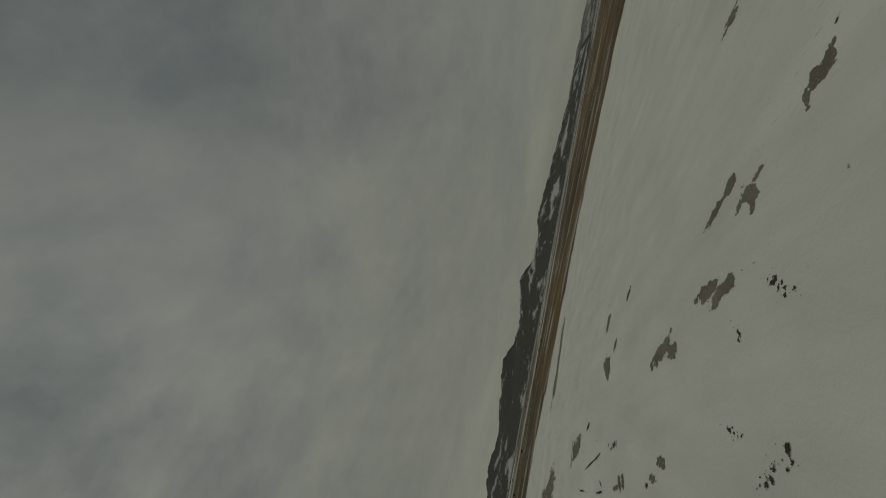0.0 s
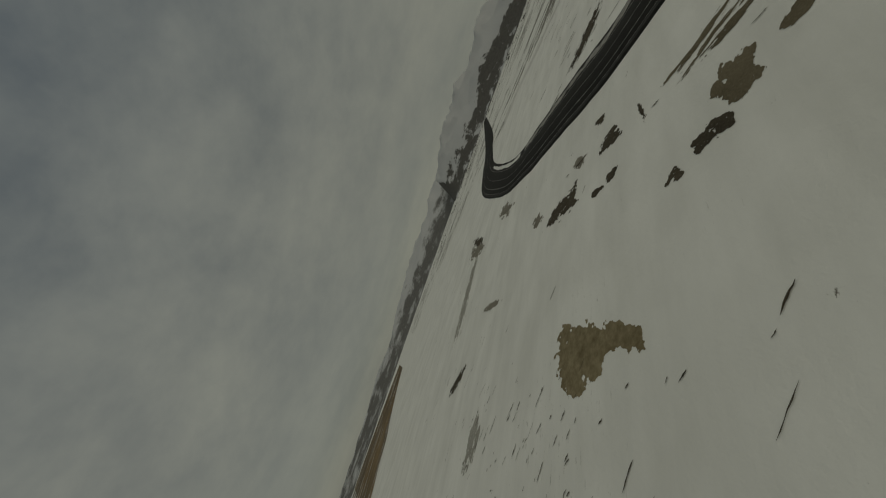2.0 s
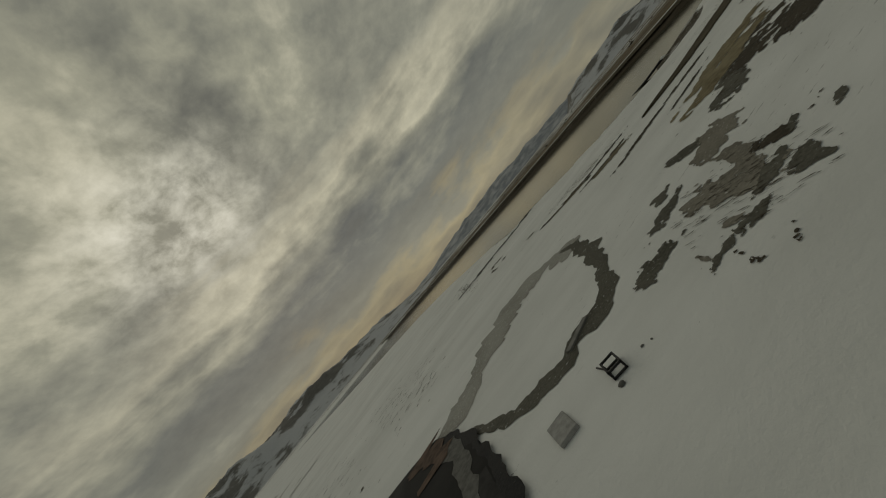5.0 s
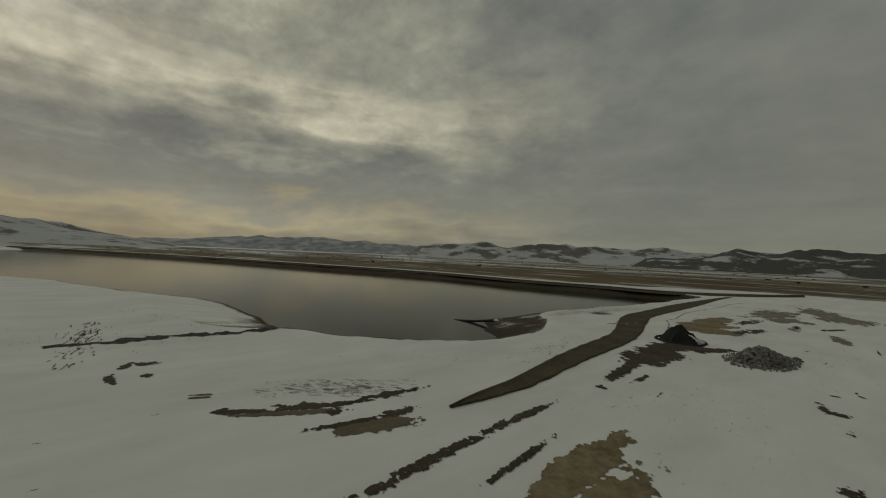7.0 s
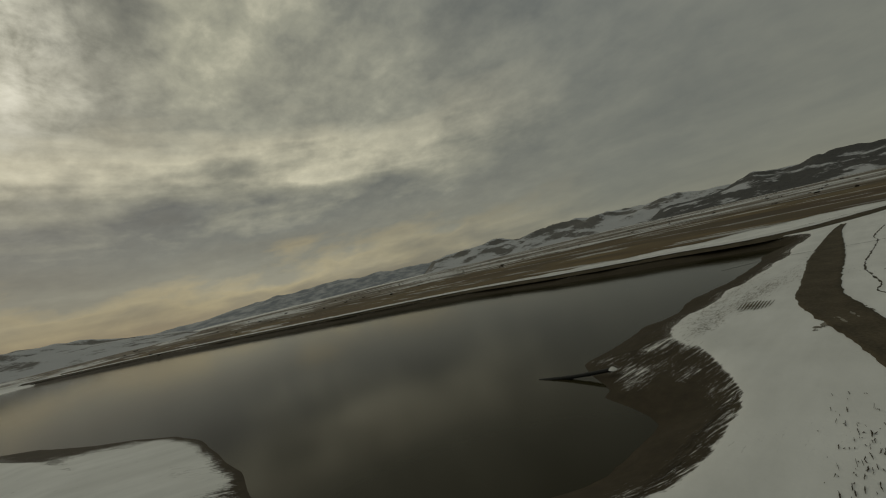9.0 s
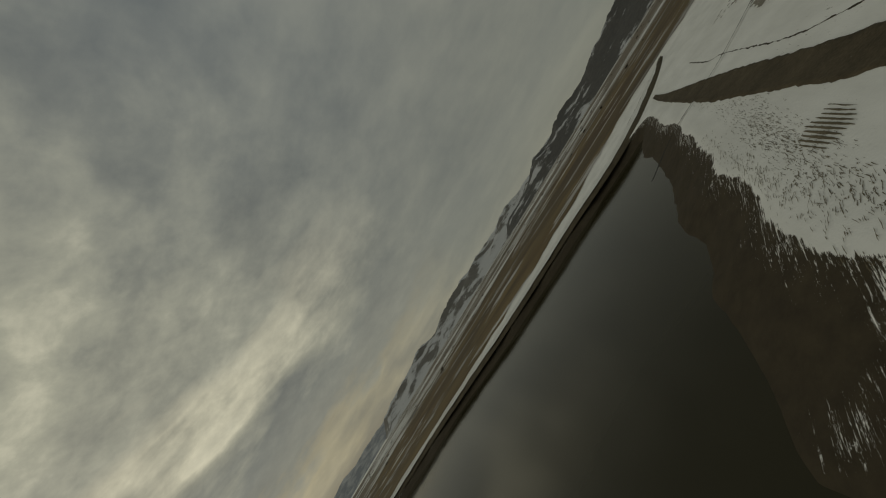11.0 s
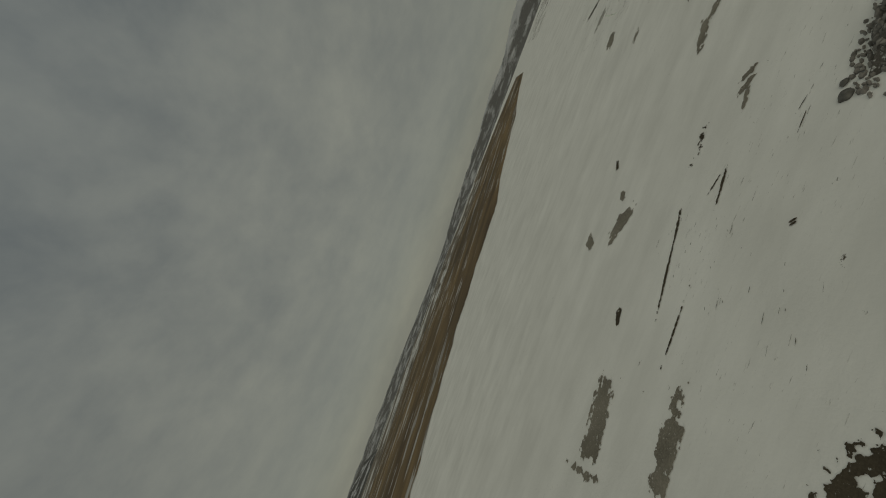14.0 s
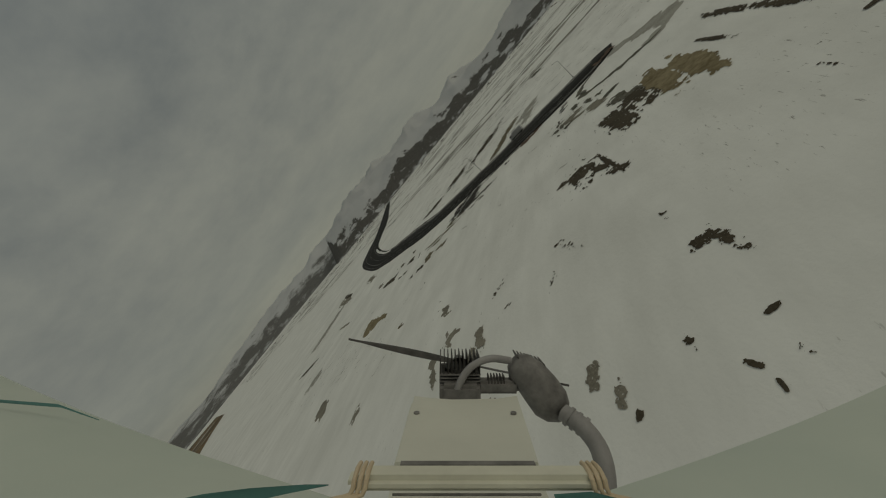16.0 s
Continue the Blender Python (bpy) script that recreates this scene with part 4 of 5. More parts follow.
bare_patch("slush", (23.2, 27.7, 6.35, 2.22, 161))
bare_patch("crumbs", (-30.4, 37, 5.59, 1.42, 136))
bare_patch("mud", (-39.5, 19.8, 2.31, 0.16, 151))
bare_patch("mud", (-36.5, 19.2, 2.77, 0.15, 135))
bare_patch("mud", (-39.5, 33.2, 2.59, 0.32, 132))
bare_patch("slush", (-30.8, 59.1, 9.41, 4.18, 118))
bare_patch("slush", (-28.8, 73.5, 4.88, 3.01, 26))
bare_patch("slush", (-22.7, 59.9, 3.38, 1.93, 19))
bare_patch("mud", (-9, 64.4, 3.8, 1.56, 17))
bare_patch("mud", (-43, 41, 7.92, 0.62, 167))
bare_patch("mud", (-51.9, 43.4, 10.88, 0.53, 165))
bare_patch("mud", (-41, 31.9, 5.78, 0.5, 159))
bare_patch("mud", (-61.3, 40.9, 9.61, 0.38, 155))
bare_patch("mud", (-54.5, 56.2, 3.3, 1.62, 178))
bare_patch("mud", (-52.8, 22.6, 0.85, 0.25, 96))
bare_patch("mud", (-53.2, 22.5, 0.77, 0.25, 95))
bare_patch("crumbs", (-26.9, 35.5, 5.95, 2.04, 161))
bare_patch("slush", (-78.1, 41.8, 16.33, 3.3, 162))
bare_patch("slush", (-72.6, 59.2, 15.41, 5.38, 165), (-81.3, 63.8, 9.75, 1.19, 81))
bare_patch("ragged", (-99.7, 40.8, 9.78, 1.92, 156))
bare_patch("mud", (-99.7, 48.4, 4.6, 1.25, 151))
bare_patch("grass", (-100.7, 16.4, 23.77, 6.17, 146), (-86, 9.8, 17.52, 10.38, 133), (-78.5, 6.5, 11.52, 6.74, 87))
bare_patch("ragged", (-81.4, 22, 10.16, 5.9, 145))
bare_patch("ragged", (-74.9, 14.8, 10.63, 3.84, 120))
bare_patch("ragged", (-104.6, 28.3, 17.48, 3.58, 146))
bare_patch("slush", (-139.8, 74.6, 26.67, 14.6, 148), (-168.7, 78.7, 46.18, 11.54, 166))
bare_patch("slush", (-120.6, 46.1, 19.31, 11.32, 161), (-141, 50.2, 34.86, 12.06, 147))
bare_patch("slush", (-161, 170.6, 55.65, 16.32, 67))
bare_patch("slush", (-93.8, 37.2, 6.27, 2.15, 176))
bare_patch("mud", (-102.9, 53.3, 10.15, 1.85, 129))
bare_patch("ragged", (194.4, -37.9, 52.34, 11.09, 127))
bare_patch("ragged", (198.6, -14.9, 19.92, 11.67, 131))
bare_patch("mud", (261.7, -116.7, 62.78, 8.14, 165))
bare_patch("ragged", (192.9, 10, 13.65, 10.21, 88))
bare_patch("grass", (-74.1, 8.1, 11.51, 11.4, 103))
bare_patch("rows", (-93.3, -23.5, 8.5, 6.4, 152))
bare_patch("wet", (-31, -15, 24, 8, 155), (-41.5, -8, 13, 8, 128), (-40, -3, 12, 5, 110), (-12, -23.5, 20, 2.2, 158))


# ---- dashes of bare ground between the patches, too many to count ----
def flecks(name, mat, z, label, regions, seed):
    """Thin ragged dashes. regions: rows of centre x, y, length, width, bearing of the region, number, angle, dash length and dash width."""
    rng = random.Random(seed)
    verts, faces = [], []
    for cx, cy, length, width, turn, number, angle, long, wide in regions:
        c, s = math.cos(radians(turn)), math.sin(radians(turn))
        for _ in range(number):
            u, v = max(-0.5, min(0.5, rng.gauss(0, 0.26))) * length, max(-0.5, min(0.5, rng.gauss(0, 0.26))) * width
            ox, oy = cx + c * u - s * v, cy + s * u + c * v
            a = radians(angle + rng.gauss(0, 5))
            ca, sa = math.cos(a), math.sin(a)
            size = long * (0.25 + rng.random() ** 2.5 * 1.3)
            half = wide * rng.uniform(0.3, 1.0)
            n, first = 6, len(verts)
            bend = 0.0
            for k in range(n + 1):
                q = k / n
                bend += rng.gauss(0, 0.25) * half
                w = half * math.sqrt(max(4 * q * (1 - q), 0.02)) * rng.uniform(0.5, 1.2)
                for e in (-w, w):
                    x, y = (q - 0.5) * size, bend + e * 0.5
                    verts.append((ox + ca * x - sa * y, oy + sa * x + ca * y, z))
            faces += [(first + 2 * k, first + 2 * k + 2, first + 2 * k + 3, first + 2 * k + 1) for k in range(n)]
    ob = mesh_object(name, verts, faces, MAT[mat])
    draped(ob, 0.03)
    if ob.data.polygons[0].normal.z < 0:
        ob.data.flip_normals()
    tagged(ob, label, "bare ground", kind="stuff")


flecks("stubble_dashes", "stubble", 0.05, "short dashes of stubble in rows on the snow", [
    (-105, -19, 66, 7, 143, 700, 145, 1.4, 0.11), (-134, 3, 66, 6, 149, 160, 147, 1.6, 0.12), (-106, -26, 70, 4, 146, 420, 127, 1.3, 0.12), (-84, -36, 40, 5, 155, 300, 127, 1.3, 0.12), (-105, -20, 41, 6, 145, 300, 144, 1.3, 0.1)], 51)
flecks("mud_dashes", "mud", 0.06, "thin streaks of mud showing through the snow", [
    (324, -68, 310, 123, 153, 260, 60, 9, 0.7), (250, -70, 218, 111, 149, 260, 45, 7, 0.6), (266, -252, 637, 174, 120, 300, 40, 5, 0.5), (167, -185, 245, 118, 118, 400, 30, 4, 0.45), (98, -111, 61, 53, 75, 160, 20, 2.5, 0.3),
    (70, -102, 51, 17, 78, 120, 7, 2, 0.3), (20, -65, 22, 7, 118, 260, 106, 1.6, 0.16), (-3, -137, 51, 12, 77, 110, 72, 1.4, 0.16), (0, -62, 27, 9, 98, 60, 108, 0.6, 0.1), (-24, -37, 34, 8, 158, 140, 157, 1.2, 0.14),
    (72, -29, 11, 9, 22, 200, 92, 0.8, 0.12), (46, 0, 36, 24, 53, 60, 84, 0.8, 0.12), (105, 82, 103, 35, 42, 120, 108, 2.5, 0.25), (230, 145, 272, 76, 30, 80, 113, 4, 0.3), (-55, 33, 39, 14, 43, 40, 165, 1.2, 0.1),
    (112, 21, 14, 6, 53, 50, 59, 0.8, 0.1), (21, -125, 41, 6, 60, 110, 52, 3, 0.35), (-12.4, -84, 36, 1.8, 97, 260, 97, 3.5, 0.22), (20, -128, 50, 22, 118, 120, 50, 1.3, 0.14), (-30, -52, 32, 2.2, 146, 200, 146, 2.5, 0.2)], 52)


# ---- heaps and loose things on the snow ----
def lump(radius, height, seed, rings=14, spokes=36, rough=0.3):
    """A heap: a bmesh dome with a torn outline."""
    bm = bmesh.new()
    rows = []
    for j in range(rings):
        s = j / (rings - 1)
        row = []
        for i in range(spokes):
            a = 2 * math.pi * i / spokes
            wob = 1 + rough * noise.fractal(Vector((math.cos(a) * 1.5, math.sin(a) * 1.5, seed)), 0.8, 2, 4)
            r = radius * (1 - s) * wob
            h = height * (1 - (1 - s) ** 1.6) * (1 + 0.35 * noise.fractal(Vector((math.cos(a) * r * 0.4, math.sin(a) * r * 0.4, seed + 5)), 0.7, 2, 5))
            row.append(bm.verts.new((r * math.cos(a), r * math.sin(a), h - 0.05 if j else -0.05)))
        rows.append(row)
    for p, q in zip(rows, rows[1:]):
        for i in range(spokes):
            bm.faces.new((p[i], p[(i + 1) % spokes], q[(i + 1) % spokes], q[i]))
    bm.faces.new(rows[-1])
    return bm


spoil = new("spoil_heap")
spoil.location = (-49.5, -6, 0)
tagged(spoil, "dark peaked mound of spoil in an earth ring, partly snowy", "heap")
part("mound", lump(4.4, 4.0, 3, 18, 48, 0.35), MAT["tar"], spoil)
for px, py, pz, size, seed in ((1.2, 1.7, 1.3, 1.4, 8), (0.2, 2.7, 0.7, 1.7, 9), (-1.6, 2.5, 0.6, 1.6, 10), (2.6, 0.5, 0.7, 0.8, 11), (2.1, -1.3, 0.9, 0.6, 12), (0.4, 4.2, -0.1, 1.9, 13)):
    part("snow_cap", lump(size, size * 0.62, seed, 10, 28, 0.5), MAT["snow"], spoil, "wind-blown snow on the mound's side").location = (px, py, pz)
bm = bmesh.new()
rows = []
for i in range(72):
    a = 2 * math.pi * i / 72
    r = 5.7 * (1 + 0.09 * noise.noise(Vector((math.cos(a) * 1.4, math.sin(a) * 1.4, 2))))
    w = 0.3 * (1 + 0.6 * noise.noise(Vector((math.cos(a) * 5, math.sin(a) * 5, 7))))
    rows.append([bm.verts.new(((r + q * w) * math.cos(a), (r + q * w) * math.sin(a), h)) for q, h in ((-1.4, -0.05), (-0.6, 0.35), (0.1, 0.5), (0.7, 0.32), (1.5, -0.05))])
for p, q in zip(rows, rows[1:] + rows[:1]):
    for k in range(4):
        bm.faces.new((p[k], q[k], q[k + 1], p[k + 1]))
part("earth_ring", bm, MAT["tar"], spoil, "low black ring of heaped earth round the mound")

rubble = new("rubble_heap")
rubble.location, rubble.rotation_euler = (-34.5, 6.2, 0), (0, 0, radians(146))
tagged(rubble, "long heap of grey quarry stones with snow between", "rubble heap")
core = lump(7.4, 2.6, 12)
bmesh.ops.transform(core, matrix=Matrix.Diagonal((1.15, 0.62, 1, 1)), verts=core.verts)
part("core", core, MAT["stone_dust"], rubble)


def stone_mesh(seed):
    bm = bmesh.new()
    bmesh.ops.create_icosphere(bm, subdivisions=1, radius=0.5)
    for v in bm.verts:
        v.co *= 1 + 0.45 * noise.noise(v.co * 1.7 + Vector((seed * 5.1, 0, 0)))
        v.co.z *= 0.75
    me = bpy.data.meshes.new("stone")
    bm.to_mesh(me)
    bm.free()
    me.materials.append(MAT["stone"])
    return me


STONES = [stone_mesh(i) for i in range(6)]
rng = random.Random(4)
for i in range(290):
    a, r = rng.uniform(0, 2 * math.pi), 11.2 * rng.random() ** 0.6
    s = rng.uniform(0.45, 1.25) * (1.0 if r < 7.0 else 0.36)
    ob = new("stone", rng.choice(STONES))
    ob.parent = rubble
    ob.location = (r * math.cos(a) * 0.92, r * math.sin(a) * 0.52, max(0.05, 2.7 * (1 - (min(r, 9.2) / 9.2) ** 1.6)) + 0.12)
    ob.rotation_euler = (rng.uniform(0, 6), rng.uniform(0, 6), rng.uniform(0, 6))
    ob.scale = (s * rng.uniform(0.8, 1.3), s, s * rng.uniform(0.6, 1.0))


rest = bmesh.new()
for i in range(520):
    a, r = rng.uniform(0, 2 * math.pi), 12.2 * rng.random() ** 0.6
    s = rng.uniform(0.15, 0.42)
    bmesh.ops.create_icosphere(rest, subdivisions=1, radius=s, matrix=pose(r * math.cos(a) * 0.92, r * math.sin(a) * 0.52, max(0.03, 2.7 * (1 - (min(r, 9.2) / 9.2) ** 1.6)) + 0.1, rng.uniform(0, 90), rng.uniform(0, 90), 0) @ Matrix.Diagonal((1.0, rng.uniform(0.6, 1.0), rng.uniform(0.5, 0.9), 1)))
tagged(part("gravel", rest, MAT["stone"], rubble, "", False), "small broken stones between the larger ones", kind="stuff")


def boulder_mesh(seed):
    bm = bmesh.new()
    bmesh.ops.create_icosphere(bm, subdivisions=3, radius=0.6)
    for v in bm.verts:
        v.co *= 1 + 0.35 * noise.fractal(v.co * 1.3 + Vector((seed * 4.3, 0, 0)), 0.8, 2.0, 4)
        v.co.z *= 0.6
    me = bpy.data.meshes.new("boulder")
    bm.to_mesh(me)
    bm.free()
    me.materials.append(MAT["dark_stone"])
    me.polygons.foreach_set("use_smooth", [True] * len(me.polygons))
    return me


BOULDERS = [boulder_mesh(i) for i in range(3)]


def boulder(x, y, size, seed):
    ob = new("boulder", BOULDERS[seed % 3])
    ob.location, ob.scale, ob.rotation_euler = (x, y, 0.18 * size), (size, size * 0.8, size * 0.7), (0, 0, seed)
    tagged(ob, "single grey boulder lying in the snow", "boulder", group="loose boulders")


for i, (x, y, size) in enumerate([(102.6, -16.0, 1.1), (102.0, -17.0, 0.55), (86.7, -35.5, 0.4), (84.2, -34.6, 0.22), (83.9, -34.0, 0.16), (-40.5, 15.2, 1.3), (-38.6, 15.0, 0.9)]):
    boulder(x, y, size, i)


def beam(a, b, thick):
    """A square bar from a to b with worn edges."""
    a, b = Vector(a), Vector(b)
    m = Matrix.Translation((a + b) / 2) @ (b - a).to_track_quat("X", "Z").to_matrix().to_4x4() @ Matrix.Diagonal(((b - a).length + thick, thick, thick, 1))
    bm = bmesh.new()
    bmesh.ops.create_cube(bm, size=1, matrix=m)
    bmesh.ops.bevel(bm, geom=bm.edges[:], offset=thick * 0.12, segments=1, affect="EDGES")
    return bm


def timber_frame(x, y, turn, length, width, height):
    """An open crate frame of dark beams standing on the snow."""
    base = new("timber_frame")
    base.location, base.rotation_euler = (x, y, 0), (0, 0, radians(turn))
    ring = [(-length / 2, -width / 2), (length / 2, -width / 2), (length / 2, width / 2), (-length / 2, width / 2)]
    for (ax, ay), (bx, by) in zip(ring, ring[1:] + ring[:1]):
        for z in (0.1, height):
            part("rail", beam((ax, ay, z), (bx, by, z), 0.13), MAT["rubber"], base)
        part("post", beam((ax, ay, 0.1), (ax, ay, height), 0.13), MAT["rubber"], base)
    # dark bar running from one corner out over the snow
    part("trailing_bar", beam((-length / 2, -width / 2, 0.1), (-length / 2 - 1.2, -width / 2 - 0.4, 0.06), 0.1), MAT["rubber"], base)
    tagged(base, "open crate frame of dark timber on the snow", "frame")


timber_frame(85.4, -36.2, 45, 1.35, 1.0, 0.6)


def lying_slab(name, x, y, turn, size, mat, label, category):
    bm = bmesh.new()
    bmesh.ops.create_cube(bm, size=1, matrix=Matrix.Diagonal((*size, 1)))
    bmesh.ops.bevel(bm, geom=bm.edges[:], offset=size[2] * 0.15, segments=2, affect="EDGES")
    ob = part(name, bm, mat, None)
    ob.location, ob.rotation_euler = (x, y, size[2] / 2), (0, 0, radians(turn))
    tagged(ob, label, category)


lying_slab("concrete_slab", 89, -39.5, 57, (2.4, 1.6, 0.3), MAT["pale_concrete"], "pale concrete slab dusted with snow", "slab")
lying_slab("plank", 80, -42, -8, (3.6, 0.6, 0.2), MAT["concrete"], "grey weathered plank lying across the slush", "plank")


def parked_truck(x, y, turn):
    """A small box truck standing at the road's edge."""
    base = new("parked_truck")
    base.location, base.rotation_euler, base.scale = (x, y, 0.32), (0, 0, radians(turn)), (0.88, 0.88, 0.88)

    def block(cx, cz, length, width, height, slope=0.0, bevel=0.09):
        bm = bmesh.new()
        bmesh.ops.create_cube(bm, size=1)
        for v in bm.verts:
            if v.co.z > 0 and v.co.x > 0:
                v.co.x -= slope
        bmesh.ops.transform(bm, matrix=Matrix.Translation((cx, 0, cz)) @ Matrix.Diagonal((length, width, height, 1)), verts=bm.verts)
        bmesh.ops.bevel(bm, geom=bm.edges[:], offset=bevel, segments=3, affect="EDGES")
        return bm
    part("chassis", block(0, 0.72, 7.2, 1.5, 0.3, 0, 0.04), MAT["rubber"], base)
    part("cargo_box", block(-1.0, 2.0, 5.2, 2.4, 2.2), MAT["truck_paint"], base, "faded white box body")
    cab = part("cab", block(2.75, 1.65, 1.9, 2.3, 1.75, 0.22), MAT["truck_paint"], base)
    part("windscreen", block(3.5, 2.02, 0.36, 2.0, 0.75, 0.5, 0.03), MAT["dark_glass"], cab)
    part("side_window", block(2.85, 2.05, 0.85, 2.33, 0.6, 0.2, 0.02), MAT["dark_glass"], cab)
    part("bumper", block(3.72, 0.7, 0.2, 2.25, 0.32, 0, 0.05), MAT["rubber"], base)
    for wx in (2.6, -2.2):
        for wy in (-1.0, 1.0):
            bm = bmesh.new()
            bmesh.ops.create_cone(bm, segments=20, radius1=0.46, radius2=0.46, depth=0.32, matrix=pose(wx, wy, 0.46, 90, 0, 0), cap_ends=True)
            bmesh.ops.bevel(bm, geom=bm.edges[:], offset=0.05, segments=2, affect="EDGES")
            wheel = part("wheel", bm, MAT["rubber"], base)
            bm = bmesh.new()
            bmesh.ops.create_cone(bm, segments=16, radius1=0.24, radius2=0.2, depth=0.36, matrix=pose(wx, wy, 0.46, 90, 0, 0), cap_ends=True)
            part("rim", bm, MAT["steel"], wheel)
    tagged(base, "white box truck parked at the highway's edge", "truck")


parked_truck(121.0, -32.6, 57)

# drain pipe from the bank into the lake
def round_bar(pts, radius, sides=14):
    bm = bmesh.new()
    pts = [Vector(p) for p in pts]
    rows = []
    for i, p in enumerate(pts):
        along = (pts[min(i + 1, len(pts) - 1)] - pts[max(i - 1, 0)]).normalized()
        side = along.cross(Vector((0, 0, 1))).normalized()
        up = side.cross(along)
        rows.append([bm.verts.new(p + (side * math.cos(a) + up * math.sin(a)) * radius) for a in (2 * math.pi * k / sides for k in range(sides))])
    for p, q in zip(rows, rows[1:]):
        for k in range(sides):
            bm.faces.new((p[k], p[(k + 1) % sides], q[(k + 1) % sides], q[k]))
    bm.faces.new(rows[0])
    bm.faces.new(rows[-1][::-1])
    return bm


pipe = new("drain_pipe")
tagged(pipe, "black drain pipe running down the bank into the lake", "pipe")
run = [(-64.8, -59.5, -2.1), (-66, -64, -2.9), (-67.2, -68.5, -3.6), (-68.2, -72, -3.95), (-69.2, -76, -4.3)]
part("barrel", round_bar(run, 0.42), MAT["rubber"], pipe)
for a, b in zip(run, run[1:]):
    u = (Vector(b) - Vector(a)).normalized()
    part("joint_ring", round_bar([Vector(a) + u * 0.2, Vector(a) + u * 0.6], 0.5), MAT["rubber"], pipe)
part("snow_cap", lump(0.9, 0.7, 21, 6, 14), MAT["snow"], pipe, "lump of snow on the pipe's end").location = (-64.6, -59, -2.0)

# ploughed-up snow lying along the road
for x, y, size, seed in ((119.6, -39.5, 2.0, 41), (127.1, -36.5, 1.6, 42), (127.5, -30.3, 2.2, 43), (125.1, -38.7, 1.3, 44)):
    ob = part("snow_heap", lump(size, size * 0.4, seed, 8, 20, 0.5), MAT["snow"], None)
    ob.location = (x, y, 0.05)
    tagged(ob, "dirty heap of ploughed snow beside the highway", "snow heap", group="snow heaps along the highway")


# ---- the model aircraft that carried the camera, where its flight ends ----
def paint_look(color, color2, scale, rough):
    return material("covering", plain_look(color, color2, scale, 0.15, 0.001), rough)


WHITE = paint_look((0.62, 0.62, 0.55), (0.70, 0.70, 0.62), 9.0, 0.55)
FILM = paint_look((0.50, 0.56, 0.50), (0.60, 0.64, 0.57), 3.0, 0.45)
FOAM = paint_look((0.60, 0.59, 0.50), (0.72, 0.71, 0.60), 30.0, 0.8)
TEAL = paint_look((0.10, 0.25, 0.24), (0.15, 0.31, 0.295), 12.0, 0.5)
CAST = paint_look((0.13, 0.125, 0.12), (0.26, 0.25, 0.24), 60.0, 0.5)
DARK = paint_look((0.035, 0.033, 0.03), (0.09, 0.085, 0.08), 80.0, 0.45)
TUBE = paint_look((0.24, 0.235, 0.235), (0.34, 0.33, 0.33), 40.0, 0.45)
BAND = paint_look((0.55, 0.44, 0.30), (0.64, 0.53, 0.38), 30.0, 0.7)

plane = new("model_aircraft")
plane.matrix_world = look((-34.709, 18.617, 25.860), (-32.750, 18.678, 25.461), -50.72) @ Matrix.Diagonal((1.03, 1.03, 1.0, 1.0))
tagged(plane, "white model aircraft with a finned two-stroke engine, in flight", "model aircraft")


def box(sx, sy, sz, m, bevel=0.002, taper=1.0):
    bm = bmesh.new()
    bmesh.ops.create_cube(bm, size=1)
    for v in bm.verts:
        if v.co.z < 0:
            v.co.x *= taper
    bmesh.ops.transform(bm, matrix=m @ Matrix.Diagonal((sx, sy, sz, 1)), verts=bm.verts)
    if bevel:
        bmesh.ops.bevel(bm, geom=bm.edges[:], offset=bevel, segments=2, affect="EDGES")
    return bm


def rod(pts, radius, sides=14, ends=True):
    """A round bar through pts; radius: one number, or one for each point."""
    bm = bmesh.new()
    pts = [Vector(p) for p in pts]
    radii = radius if isinstance(radius, (list, tuple)) else [radius] * len(pts)
    rows = []
    for i, p in enumerate(pts):
        along = (pts[min(i + 1, len(pts) - 1)] - pts[max(i - 1, 0)]).normalized()
        side = along.cross(Vector((0.3, 0.2, 1.0))).normalized()
        up = side.cross(along)
        rows.append([bm.verts.new(p + (side * math.cos(a) + up * math.sin(a)) * radii[i]) for a in (2 * math.pi * k / sides for k in range(sides))])
    for p, q in zip(rows, rows[1:]):
        for k in range(sides):
            bm.faces.new((p[k], p[(k + 1) % sides], q[(k + 1) % sides], q[k]))
    if ends:
        bm.faces.new(rows[0])
        bm.faces.new(rows[-1][::-1])
    return bm


def smooth_line(pts, n=8):
    c = curve_points([(*p,) for p in pts], 0.004)
    return [tuple(p) for p in c]


def slab(outline, thick):
    """A plate under an outline of points, thick metres deep."""
    bm = bmesh.new()
    top = [bm.verts.new(p) for p in outline]
    low = [bm.verts.new((p[0], p[1] - thick, p[2])) for p in outline]
    bm.faces.new(top)
    bm.faces.new(low[::-1])
    for k in range(len(top)):
        n = (k + 1) % len(top)
        bm.faces.new((top[k], low[k], low[n], top[n]))
    return bm


# the nose deck, 15 cm below the lens and 10 cm wide; x to the right, y up, z backwards
deck = part("nose_deck", slab([(-0.0336, -0.1500, -0.2745), (0.0668, -0.1500, -0.2745), (0.0776, -0.1545, -0.410), (0.0563, -0.1555, -0.405), (0.0094, -0.1562, -0.4045), (-0.0142, -0.1555, -0.407), (-0.0300, -0.1545, -0.410)], 0.005), WHITE, plane, "flat white plywood nose deck")
for sx in (-0.0245, 0.0655):
    part("screw", rod([(sx, -0.1545, -0.362), (sx, -0.1515, -0.362)], 0.0028, 10), CAST, deck)
part("nose_side", slab([(-0.036, -0.157, -0.27), (-0.032, -0.157, -0.27), (-0.029, -0.161, -0.405), (-0.033, -0.161, -0.405)], 0.05), WHITE, plane)
